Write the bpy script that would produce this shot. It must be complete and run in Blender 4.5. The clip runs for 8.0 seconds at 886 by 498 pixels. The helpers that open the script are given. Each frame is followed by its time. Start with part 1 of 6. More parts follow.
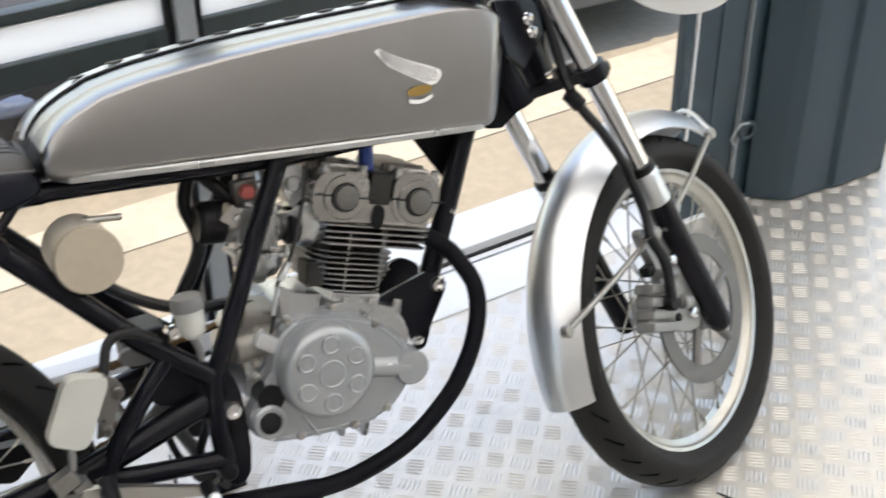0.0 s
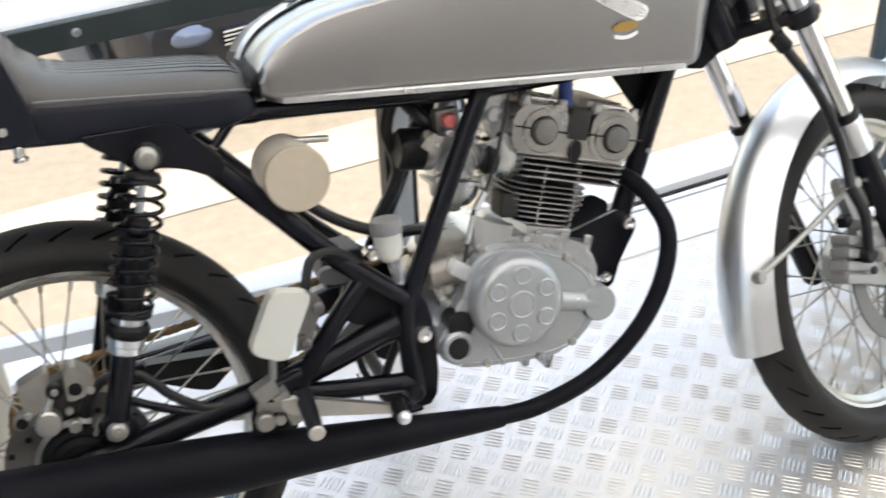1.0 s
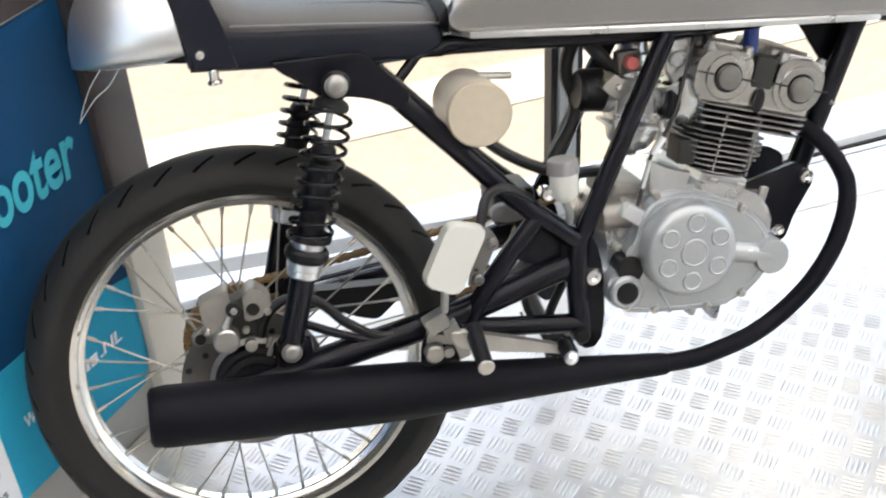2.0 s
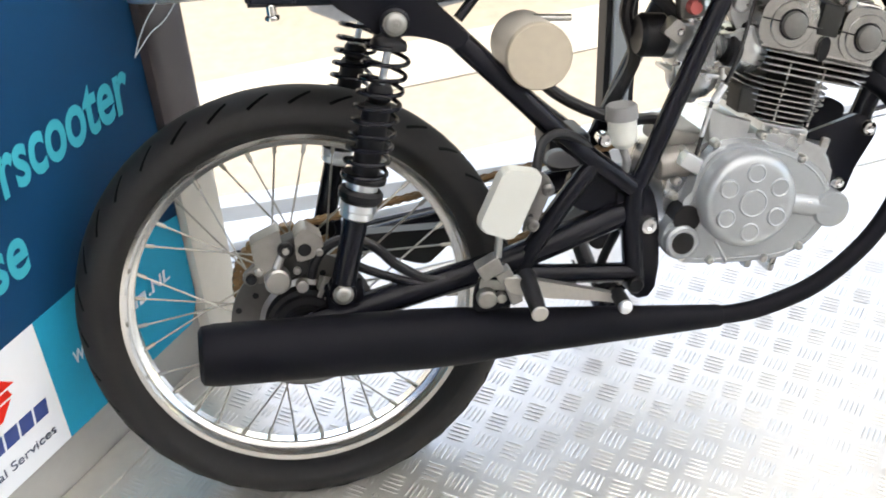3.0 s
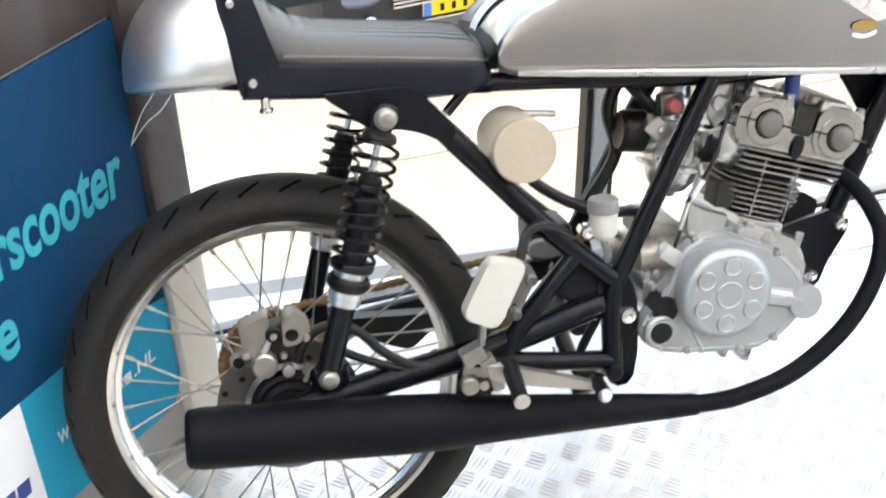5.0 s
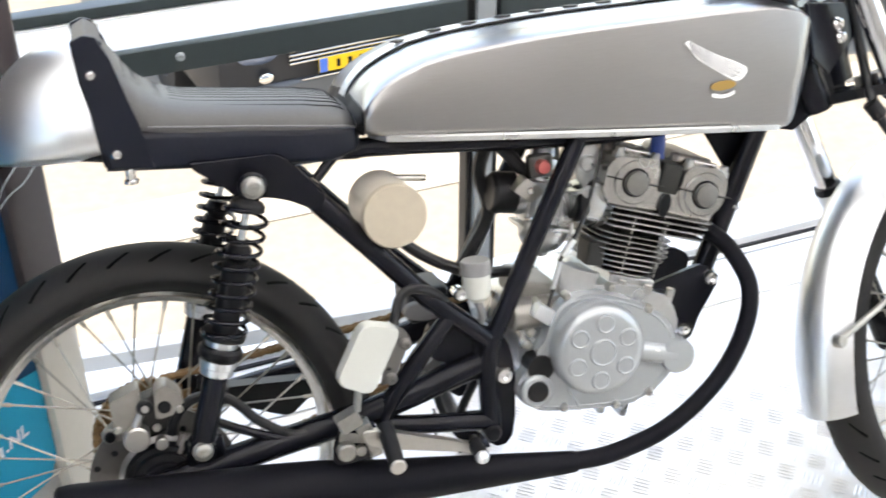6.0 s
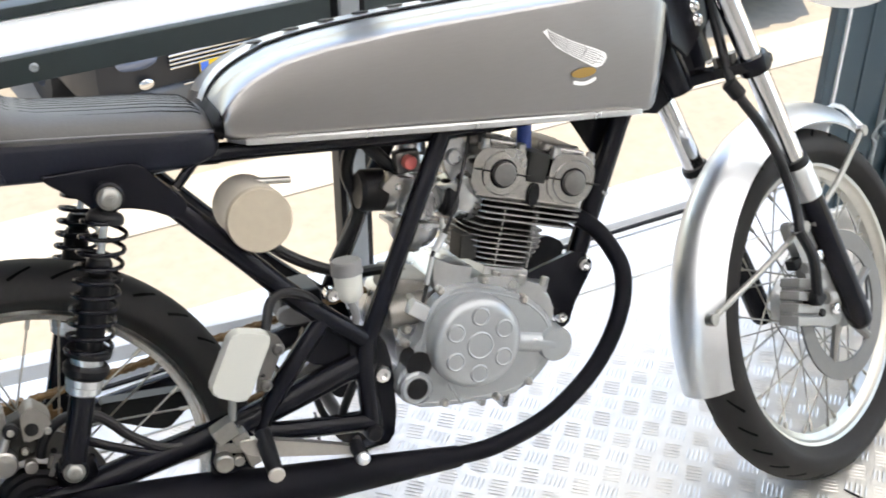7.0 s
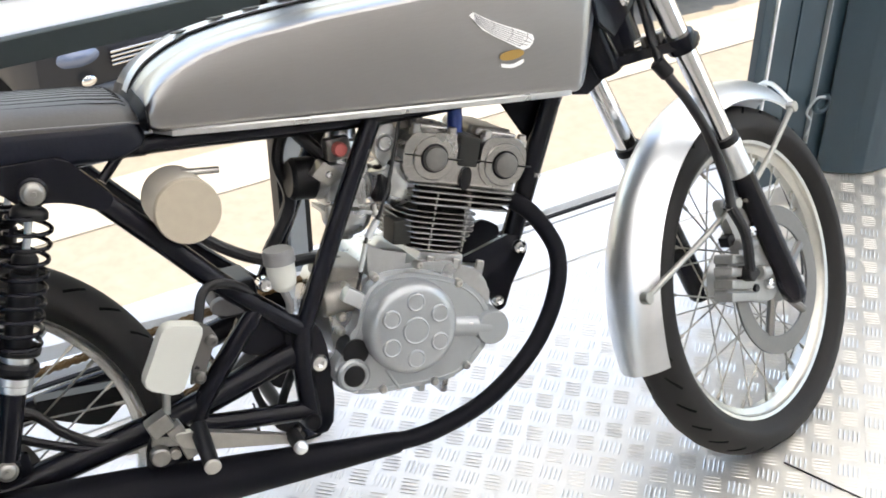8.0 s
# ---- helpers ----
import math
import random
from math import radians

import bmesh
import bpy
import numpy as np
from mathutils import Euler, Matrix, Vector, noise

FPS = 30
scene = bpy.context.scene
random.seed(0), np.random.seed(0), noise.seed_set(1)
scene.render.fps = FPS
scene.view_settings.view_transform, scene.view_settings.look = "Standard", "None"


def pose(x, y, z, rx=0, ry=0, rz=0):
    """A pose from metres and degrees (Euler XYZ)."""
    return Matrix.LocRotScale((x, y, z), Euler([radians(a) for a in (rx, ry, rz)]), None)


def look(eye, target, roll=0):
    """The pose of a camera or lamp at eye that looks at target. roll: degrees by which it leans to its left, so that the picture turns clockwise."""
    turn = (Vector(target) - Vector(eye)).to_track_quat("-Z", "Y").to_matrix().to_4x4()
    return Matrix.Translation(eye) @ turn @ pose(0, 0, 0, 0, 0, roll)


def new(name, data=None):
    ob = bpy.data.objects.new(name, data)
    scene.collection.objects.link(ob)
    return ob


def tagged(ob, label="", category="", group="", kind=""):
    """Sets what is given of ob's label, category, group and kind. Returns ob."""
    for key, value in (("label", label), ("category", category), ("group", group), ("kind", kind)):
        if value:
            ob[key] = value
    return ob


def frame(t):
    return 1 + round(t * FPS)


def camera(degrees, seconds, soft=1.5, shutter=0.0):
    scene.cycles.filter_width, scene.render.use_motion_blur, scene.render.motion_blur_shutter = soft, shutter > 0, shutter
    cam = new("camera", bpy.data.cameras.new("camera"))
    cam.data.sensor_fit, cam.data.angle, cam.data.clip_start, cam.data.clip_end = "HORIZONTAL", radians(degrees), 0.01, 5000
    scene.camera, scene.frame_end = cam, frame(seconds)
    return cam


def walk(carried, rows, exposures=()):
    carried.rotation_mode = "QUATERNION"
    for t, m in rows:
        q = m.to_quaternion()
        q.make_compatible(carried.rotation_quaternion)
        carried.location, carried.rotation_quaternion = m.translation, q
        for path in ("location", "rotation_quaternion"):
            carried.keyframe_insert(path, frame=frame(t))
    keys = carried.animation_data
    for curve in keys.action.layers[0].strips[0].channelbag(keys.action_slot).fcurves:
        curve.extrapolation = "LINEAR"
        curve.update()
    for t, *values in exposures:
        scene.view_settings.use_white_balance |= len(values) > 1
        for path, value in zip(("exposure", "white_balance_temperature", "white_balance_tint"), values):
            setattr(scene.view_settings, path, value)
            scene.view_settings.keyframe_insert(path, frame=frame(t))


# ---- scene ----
cam = camera(39.2, 8.0, 1.7, 0.5)
PATH = [
    (0, (0.2097, -1.2092, 1.4152), (0.8205, 0.1665, 0.4281), -0.82),
    (0.5, (0.1733, -1.2010, 1.4165), (0.6855, 0.1892, 0.3942), -1.19),
    (1, (0.1442, -1.2074, 1.4091), (0.5394, 0.2032, 0.3631), -2.37),
    (1.5, (0.1112, -1.2261, 1.4120), (0.4020, 0.2124, 0.3699), -3.11),
    (1.7, (0.0926, -1.2116, 1.4115), (0.3475, 0.2163, 0.3456), -3.21),
    (3, (0.0457, -1.1864, 1.3856), (0.2077, 0.1877, 0.2342), -3.26),
    (3.5, (0.0212, -1.1806, 1.3884), (0.1708, 0.1796, 0.2191), -2.67),
    (4, (0.0223, -1.1815, 1.4047), (0.1806, 0.1865, 0.2456), -2.02),
    (4.2, (0.0237, -1.1858, 1.4077), (0.1882, 0.1856, 0.2535), -1.74),
    (5.3, (0.0371, -1.2016, 1.4326), (0.2846, 0.2480, 0.3946), -0.75),
    (5.5, (0.0459, -1.2033, 1.4364), (0.3214, 0.2514, 0.4128), -0.17),
    (6, (0.0776, -1.1999, 1.4421), (0.4265, 0.2454, 0.4276), 0.18),
    (6.5, (0.1018, -1.1987, 1.4425), (0.5393, 0.2276, 0.4353), 0.52),
    (7, (0.1202, -1.1969, 1.4371), (0.6050, 0.2045, 0.4168), 0.13),
    (7.5, (0.1339, -1.1986, 1.4355), (0.6643, 0.1808, 0.4080), 0.49),
    (8, (0.1485, -1.2093, 1.4312), (0.6894, 0.1625, 0.3988), -0.15),
]
walk(cam, [(t, look(eye, target, roll)) for t, eye, target, roll in PATH], [(0.0, 1.65, 7900, 12), (1.0, 1.96, 7800, 12), (1.7, 2.18, 7800, 12), (3.0, 2.31, 7700, 12), (4.2, 2.36, 7700, 12), (5.5, 2.53, 7600, 12), (6.5, 2.24, 7600, 12), (8.0, 2.12, 7700, 12)])

# ---- daylight ----
world = bpy.data.worlds.new("daylight")
scene.world = world
world.use_nodes = True
wn = world.node_tree
sky = wn.nodes.new("ShaderNodeTexSky")
sky.sky_type = "NISHITA"
sky.sun_disc = False
sky.sun_elevation = radians(76)
sky.sun_rotation = radians(20)
wn.links.new(sky.outputs[0], wn.nodes["Background"].inputs[0])
wn.nodes["Background"].inputs[1].default_value = 0.15
sun_data = bpy.data.lights.new("sun", "SUN")
sun_data.energy = 2.0
sun_data.angle = radians(0.53)
sun_data.color = (1.0, 0.95, 0.86)
sun = new("sun", sun_data)
sun.matrix_world = look((1.6, 2.0, 9), (0.4, 0.2, 0.0))

# ---- materials ----
def material(name, color, rough=0.5, metal=0.0, grain=0.0, scale=60.0, bump=0.0, blotch=0.0, blotch_scale=6.0, coat=0.0,
             stretch=(1, 1, 1), rough_var=0.0, spec=0.5):
    """A node material: base colour varied by fine grain and by large blotches, with a fine bump."""
    m = bpy.data.materials.new(name)
    m.use_nodes = True
    nt = m.node_tree
    n, l = nt.nodes, nt.links
    p = n["Principled BSDF"]
    p.inputs["Roughness"].default_value = rough
    p.inputs["Metallic"].default_value = metal
    p.inputs["Coat Weight"].default_value = coat
    p.inputs["Specular IOR Level"].default_value = spec
    p.inputs["Base Color"].default_value = (*color, 1)
    tc = n.new("ShaderNodeTexCoord")
    mp = n.new("ShaderNodeMapping")
    mp.inputs["Scale"].default_value = stretch
    l.new(tc.outputs["Object"], mp.inputs[0])
    fine = n.new("ShaderNodeTexNoise")
    fine.inputs["Scale"].default_value = scale
    fine.inputs["Detail"].default_value = 6
    l.new(mp.outputs[0], fine.inputs["Vector"])
    big = n.new("ShaderNodeTexNoise")
    big.inputs["Scale"].default_value = blotch_scale
    big.inputs["Detail"].default_value = 4
    l.new(tc.outputs["Object"], big.inputs["Vector"])
    if grain or blotch:
        a = n.new("ShaderNodeMath")
        a.operation = "MULTIPLY_ADD"
        l.new(fine.outputs[0], a.inputs[0])
        a.inputs[1].default_value = 2 * grain
        a.inputs[2].default_value = 1 - grain
        b = n.new("ShaderNodeMath")
        b.operation = "MULTIPLY_ADD"
        l.new(big.outputs[0], b.inputs[0])
        b.inputs[1].default_value = 2 * blotch
        b.inputs[2].default_value = 1 - blotch
        c = n.new("ShaderNodeMath")
        c.operation = "MULTIPLY"
        l.new(a.outputs[0], c.inputs[0])
        l.new(b.outputs[0], c.inputs[1])
        v = n.new("ShaderNodeVectorMath")
        v.operation = "SCALE"
        v.inputs[0].default_value = color
        l.new(c.outputs[0], v.inputs["Scale"])
        l.new(v.outputs[0], p.inputs["Base Color"])
    if rough_var:
        r = n.new("ShaderNodeMath")
        r.operation = "MULTIPLY_ADD"
        l.new(big.outputs[0], r.inputs[0])
        r.inputs[1].default_value = 2 * rough_var
        r.inputs[2].default_value = rough - rough_var
        l.new(r.outputs[0], p.inputs["Roughness"])
    if bump:
        bn = n.new("ShaderNodeBump")
        bn.inputs["Strength"].default_value = min(1.0, bump)
        bn.inputs["Distance"].default_value = 0.002
        l.new(fine.outputs[0], bn.inputs["Height"])
        l.new(bn.outputs[0], p.inputs["Normal"])
    return m


M_PLATE = material("tread_aluminium", (0.66, 0.634, 0.586), 0.40, 0.72, 0.10, 40, 0.08, 0.10, 5, rough_var=0.06)
M_BARS = material("tread_bars", (0.66, 0.64, 0.602), 0.36, 0.75, 0.08, 60, 0.05, 0.10, 6, rough_var=0.08)
M_TANK = material("brushed_aluminium", (0.335, 0.330, 0.330), 0.30, 1.0, 0.05, 50, 0.03, 0.05, 5, stretch=(1, 1, 14), rough_var=0.06)
M_ALU = material("polished_aluminium", (0.71, 0.735, 0.76), 0.37, 1.0, 0.05, 60, 0.03, 0.06, 8, rough_var=0.07)
M_CAST = material("cast_aluminium", (0.50, 0.51, 0.515), 0.29, 0.9, 0.10, 120, 0.12, 0.12, 14, rough_var=0.08)
M_COVERBROWN = material("tarnished_casting", (0.36, 0.335, 0.31), 0.38, 0.75, 0.12, 100, 0.1, 0.15, 14)
M_COVER = material("painted_engine_cover", (0.34, 0.36, 0.378), 0.27, 0.45, 0.04, 200, 0.03, 0.06, 12)
M_FIN = material("fin_metal", (0.31, 0.308, 0.30), 0.26, 0.9, 0.12, 90, 0.05, 0.12, 20)
M_CARB = material("carburettor_zinc", (0.50, 0.51, 0.515), 0.29, 0.9, 0.12, 120, 0.1, 0.15, 22, rough_var=0.08)
M_FRAME = material("black_frame_paint", (0.0060, 0.0063, 0.0095), 0.22, 0.0, 0.15, 60, 0.02, 0.15, 8, spec=0.18)
M_BLACK = material("satin_black", (0.0065, 0.0065, 0.008), 0.45, 0.0, 0.15, 70, 0.06, 0.15, 6, spec=0.22)
M_RUBBER = material("tyre_rubber", (0.0135, 0.0128, 0.0132), 0.7, 0.0, 0.15, 90, 0.1, 0.25, 9, spec=0.3)
M_MATT = material("matt_black_exhaust", (0.0046, 0.0046, 0.0070), 0.52, 0.0, 0.2, 60, 0.06, 0.25, 6, spec=0.085)
M_TAN = material("tan_lid", (0.385, 0.335, 0.265), 0.5, 0.0, 0.08, 90, 0.04, 0.12, 10)
M_GROOVE = material("groove_black", (0.002, 0.002, 0.002), 0.9, 0.0, spec=0.02)
M_HOSE = material("hose_rubber", (0.0075, 0.0075, 0.0095), 0.4, 0.0, 0.1, 120, 0.05, spec=0.35)
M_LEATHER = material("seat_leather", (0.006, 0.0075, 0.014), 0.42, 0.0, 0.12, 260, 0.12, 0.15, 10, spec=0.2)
# lighter copy of the seat leather: sky sheen on the cushion put into its colour
M_LEATHER_LIT = material("seat_leather_lit", (0.066, 0.065, 0.064), 0.50, 0.0, 0.12, 260, 0.10, 0.15, 10, spec=0.4)
M_PIPING = material("seat_piping", (0.10, 0.10, 0.105), 0.35)
M_STITCH = material("stitching", (0.025, 0.025, 0.026), 0.7, spec=0.2)
M_CHROME = material("chrome", (0.72, 0.72, 0.73), 0.12, 1.0, 0.03, 40, 0.0, 0.05, 10, rough_var=0.05)
M_ZINC = material("zinc_plate", (0.46, 0.45, 0.425), 0.32, 0.9, 0.1, 150, 0.05, 0.12, 25)
M_SPOKE = material("dull_steel_spokes", (0.33, 0.315, 0.28), 0.35, 0.9, 0.15, 150, 0.0, 0.2, 30)
M_FRONTCAST = material("blasted_casting", (0.27, 0.27, 0.265), 0.45, 0.5, 0.12, 100, 0.12, 0.15, 16)
M_DISC = material("dark_steel_disc", (0.16, 0.155, 0.15), 0.4, 0.8, 0.1, 120, 0.04, 0.15, 12)
M_LIGHTCAST = material("grey_casting", (0.27, 0.258, 0.24), 0.42, 0.6, 0.14, 90, 0.14, 0.2, 18)
M_ZINCDULL = material("dull_zinc", (0.30, 0.295, 0.28), 0.36, 0.85, 0.14, 150, 0.08, 0.2, 28)
M_RIM = material("aluminium_rim", (0.80, 0.79, 0.76), 0.18, 1.0, 0.05, 90, 0.03, 0.08, 12, rough_var=0.08)
M_RIM_DULL = material("oxidised_rim", (0.50, 0.49, 0.45), 0.34, 0.85, 0.10, 90, 0.05, 0.15, 12, rough_var=0.08)
M_CREAM = material("cream_paint", (0.50, 0.46, 0.40), 0.42, 0.0, 0.04, 160, 0.03, 0.06, 9)
M_OFFWHITE = material("white_plastic", (0.48, 0.49, 0.46), 0.4, 0.0, 0.02, 150, 0.02, 0.04, 8)
M_WHITE = material("white_gelcoat", (0.82, 0.82, 0.80), 0.25, 0.0, 0.02, 60, 0.0, 0.03, 6, coat=0.3)
M_BLUE = material("blue_tape", (0.02, 0.06, 0.28), 0.45, 0.0, 0.1, 150)
M_RED = material("red_cap", (0.50, 0.12, 0.11), 0.5)
M_GREYCAP = material("grey_plastic", (0.17, 0.17, 0.175), 0.5, 0.0, 0.08, 150)
M_CHAIN = material("rusty_chain", (0.20, 0.12, 0.055), 0.55, 0.6, 0.3, 200, 0.1, 0.3, 30)
M_GOLD = material("gold_badge", (0.42, 0.27, 0.09), 0.35, 0.7)
M_DECAL = material("silver_decal", (0.88, 0.88, 0.88), 0.35, 0.1)
M_DECAL_LINE = material("decal_line", (0.25, 0.25, 0.26), 0.4)
M_TEAL = material("teal_coated_metal", (0.022, 0.044, 0.060), 0.42, 0.0, 0.05, 90, 0.05, 0.12, 3, spec=0.4)
M_TEAL_DARK = material("dark_rail_paint", (0.032, 0.044, 0.047), 0.4, 0.0, 0.08, 60, 0.03, 0.15, 5)
M_GREYALU = material("anodised_grey", (0.34, 0.37, 0.39), 0.4, 0.3, 0.05, 80, 0.03, 0.08, 4)
M_RAIL = material("pale_grey_rail", (0.60, 0.62, 0.64), 0.4, 0.0, 0.05, 60, 0.02, 0.05, 4)
M_BACK = material("added_wall_taupe", (0.36, 0.34, 0.325), 0.6, 0.0, 0.05, 30, 0.03, 0.15, 1.5)
M_SILL = material("white_sill_profile", (0.76, 0.78, 0.80), 0.35, 0.0, 0.03, 60, 0.02, 0.05, 4)
M_POST = material("glossy_taupe_post", (0.060, 0.050, 0.052), 0.10, 0.15, 0.08, 40, 0.02, 0.15, 4)
# pale beige stands in for the bright floor mirrored in the post
M_POST_LIT = material("post_floor_reflection", (0.66, 0.62, 0.55), 0.4, 0.0, 0.05, 60, 0.03, 0.1, 5)
# dark casting; also painted on parts that lie in shade between others
M_DARK_SHADED = material("dark_shaded_casting", (0.026, 0.026, 0.025), 0.5, 0.1, 0.2, 120, 0.1, 0.3, 25, spec=0.2)
M_WALL = material("grey_wall_panel", (0.36, 0.355, 0.34), 0.55, 0.0, 0.05, 60, 0.04, 0.1, 3)
M_NAVY = material("navy_print", (0.002, 0.042, 0.115), 0.5, 0.0, 0.03, 80, 0.0, 0.12, 2, spec=0.15)
M_CYAN = material("cyan_print", (0.0, 0.31, 0.50), 0.5, 0.0, 0.03, 80, 0.0, 0.05, 3, spec=0.15)
M_LETTER = material("light_cyan_letters", (0.025, 0.36, 0.46), 0.5, spec=0.15)
M_PRINTWHITE = material("white_print", (0.74, 0.77, 0.82), 0.5, 0.0, 0.02, 60, spec=0.2)
M_PRINTRED = material("red_print", (0.68, 0.02, 0.01), 0.5, spec=0.15)
M_PRINTBLUE = material("blue_print", (0.02, 0.05, 0.22), 0.4)
M_LETTERDARK = material("slate_letters", (0.06, 0.08, 0.14), 0.4)
M_PAVE = material("sunlit_paving", (0.228, 0.203, 0.160), 0.9, 0.0, 0.22, 14, 0.4, 0.16, 1.6)
M_PAVEWHITE = material("pale_kerb_stone", (0.325, 0.302, 0.25), 0.8, 0.0, 0.2, 12, 0.3, 0.22, 2.5)
M_CARPAINT = material("black_car_paint", (0.022, 0.023, 0.026), 0.42, 0.0, 0.05, 30, 0.0, 0.05, 2, coat=0.08, spec=0.3)
M_CARGREY = material("grey_bumper", (0.10, 0.105, 0.11), 0.45, 0.0, 0.05, 60)
M_LENS = material("lamp_glass", (0.13, 0.16, 0.23), 0.1, 0.2, coat=0.6)
M_YELLOW = material("yellow_plate", (0.80, 0.50, 0.01), 0.4)
M_EU = material("blue_plate_end", (0.05, 0.15, 0.55), 0.4)


def canvas(name, color, through_share):
    """White cloth that lets part of the daylight through."""
    m = material(name, color, 0.6, 0.0, 0.03, 30, 0.05, 0.05, 2)
    n, l = m.node_tree.nodes, m.node_tree.links
    tr = n.new("ShaderNodeBsdfTranslucent")
    tr.inputs[0].default_value = (*color, 1)
    mix = n.new("ShaderNodeMixShader")
    mix.inputs[0].default_value = through_share
    l.new(n["Principled BSDF"].outputs[0], mix.inputs[1])
    l.new(tr.outputs[0], mix.inputs[2])
    l.new(mix.outputs[0], n["Material Output"].inputs[0])
    return m


# cloth of the added roof, lets soft light down
M_CEIL = canvas("added_soft_canvas", (0.90, 0.90, 0.88), 0.85)
M_BAND = canvas("white_band_canvas", (0.93, 0.93, 0.93), 0.9)


# ---- mesh helpers ----
def add(bm, verts, faces):
    vs = [bm.verts.new(v) for v in verts]
    for f in faces:
        try:
            bm.faces.new([vs[i] for i in f])
        except ValueError:
            pass
    return vs


def finish(bm, smooth=True, sharp=35):
    bmesh.ops.recalc_face_normals(bm, faces=bm.faces)
    for f in bm.faces:
        f.smooth = smooth
    if smooth:
        for e in bm.edges:
            if len(e.link_faces) == 2 and e.calc_face_angle() > radians(sharp):
                e.smooth = False
    return bm


def islands(bm):
    """The separate pieces of a bmesh, as sets of faces."""
    left, out = set(bm.faces), []
    while left:
        todo, piece = [left.pop()], set()
        while todo:
            f = todo.pop()
            piece.add(f)
            for e in f.edges:
                for g in e.link_faces:
                    if g in left:
                        left.discard(g)
                        todo.append(g)
        out.append(sorted(piece, key=lambda f: f.index))
    return out


def pieces(name, bm, mat, parent=None, label="", smooth=True):
    """Links every separate piece of a bmesh as a part of its own."""
    bm.faces.index_update()
    for faces in sorted(islands(bm), key=lambda fs: fs[0].index):
        one = bmesh.new()
        seen = {}
        for f in faces:
            for v in f.verts:
                if v not in seen:
                    seen[v] = one.verts.new(v.co)
            one.faces.new([seen[v] for v in f.verts])
        part(name, one, mat, parent, label, smooth)
    bm.free()


def weighted(bm, me, sharp):
    """Normals weighted by area, so that flat faces stay flat beside rounded edges."""
    lim = math.cos(radians(sharp))
    area = [f.calc_area() for f in bm.faces]
    bm.faces.index_update()
    out = []
    for f in bm.faces:
        for lp in f.loops:
            n = Vector((0, 0, 0))
            for g in lp.vert.link_faces:
                if g.normal.dot(f.normal) > lim:
                    n += g.normal * area[g.index]
            out.append(n.normalized() if n.length > 1e-12 else f.normal.copy())
    me.normals_split_custom_set(out)


def round_poly(pts, r, steps=4):
    """A polygon with rounded corners."""
    n = len(pts)
    out = []
    for i in range(n):
        a, b, c = Vector(pts[i - 1]), Vector(pts[i]), Vector(pts[(i + 1) % n])
        k = min(r, (a - b).length * 0.45, (c - b).length * 0.45)
        p, q = b + (a - b).normalized() * k, b + (c - b).normalized() * k
        for s in range(steps + 1):
            t = s / steps
            out.append(tuple(p * (1 - t) ** 2 + 2 * b * t * (1 - t) + q * t * t))
    return out


def part(name, bm, mat, parent=None, label="", smooth=True, sharp=35):
    """Links a bmesh as one mesh object under a thing or part; frees the bmesh."""
    finish(bm, smooth, sharp)
    me = bpy.data.meshes.new(name)
    bm.to_mesh(me)
    if smooth and len(bm.faces) < 6000:
        weighted(bm, me, sharp)
    bm.free()
    me.materials.append(mat)
    ob = new(name, me)
    ob.parent = parent
    if label:
        ob["label"] = label
    return ob


def thing(name, label, category, m=None, group="", kind=""):
    ob = new(name)
    ob.empty_display_size = 0.05
    if m is not None:
        ob.matrix_world = m
    return tagged(ob, label, category, group, kind)


def structure(name, bm, mat, label, category, smooth=False):
    return tagged(part(name, bm, mat, None, "", smooth), label, category, "", "structure")


def curve_points(pts, steps):
    """Catmull-Rom points through pts."""
    if steps <= 1 or len(pts) < 3:
        return [Vector(p) for p in pts]
    p = [Vector(q) for q in pts]
    p = [2 * p[0] - p[1]] + p + [2 * p[-1] - p[-2]]
    out = []
    for i in range(1, len(p) - 2):
        for k in range(steps):
            t = k / steps
            a, b, c, d = p[i - 1], p[i], p[i + 1], p[i + 2]
            out.append(0.5 * (2 * b + (c - a) * t + (2 * a - 5 * b + 4 * c - d) * t * t + (3 * b - a - 3 * c + d) * t ** 3))
    out.append(p[-2])
    return out


def tube(bm, pts, r, seg=12, steps=1, cap=True):
    """A round bar through pts; r one radius or one per given point."""
    path = curve_points(pts, steps)
    n = len(path)
    if isinstance(r, (int, float)):
        rad = [r] * n
    else:
        rad = [float(np.interp(i / (n - 1) * (len(r) - 1), range(len(r)), r)) for i in range(n)]
    up = None
    rings = []
    for i in range(n):
        d = (path[min(i + 1, n - 1)] - path[max(i - 1, 0)]).normalized()
        if up is None:
            up = d.orthogonal().normalized()
        up = (up - d * up.dot(d)).normalized()
        side = d.cross(up)
        rings.append([bm.verts.new(path[i] + rad[i] * (math.cos(a) * up + math.sin(a) * side))
                      for a in (2 * math.pi * k / seg for k in range(seg))])
    for a, b in zip(rings, rings[1:]):
        for k in range(seg):
            bm.faces.new((a[k], a[(k + 1) % seg], b[(k + 1) % seg], b[k]))
    if cap:
        bm.faces.new(rings[0][::-1])
        bm.faces.new(rings[-1])
    return bm


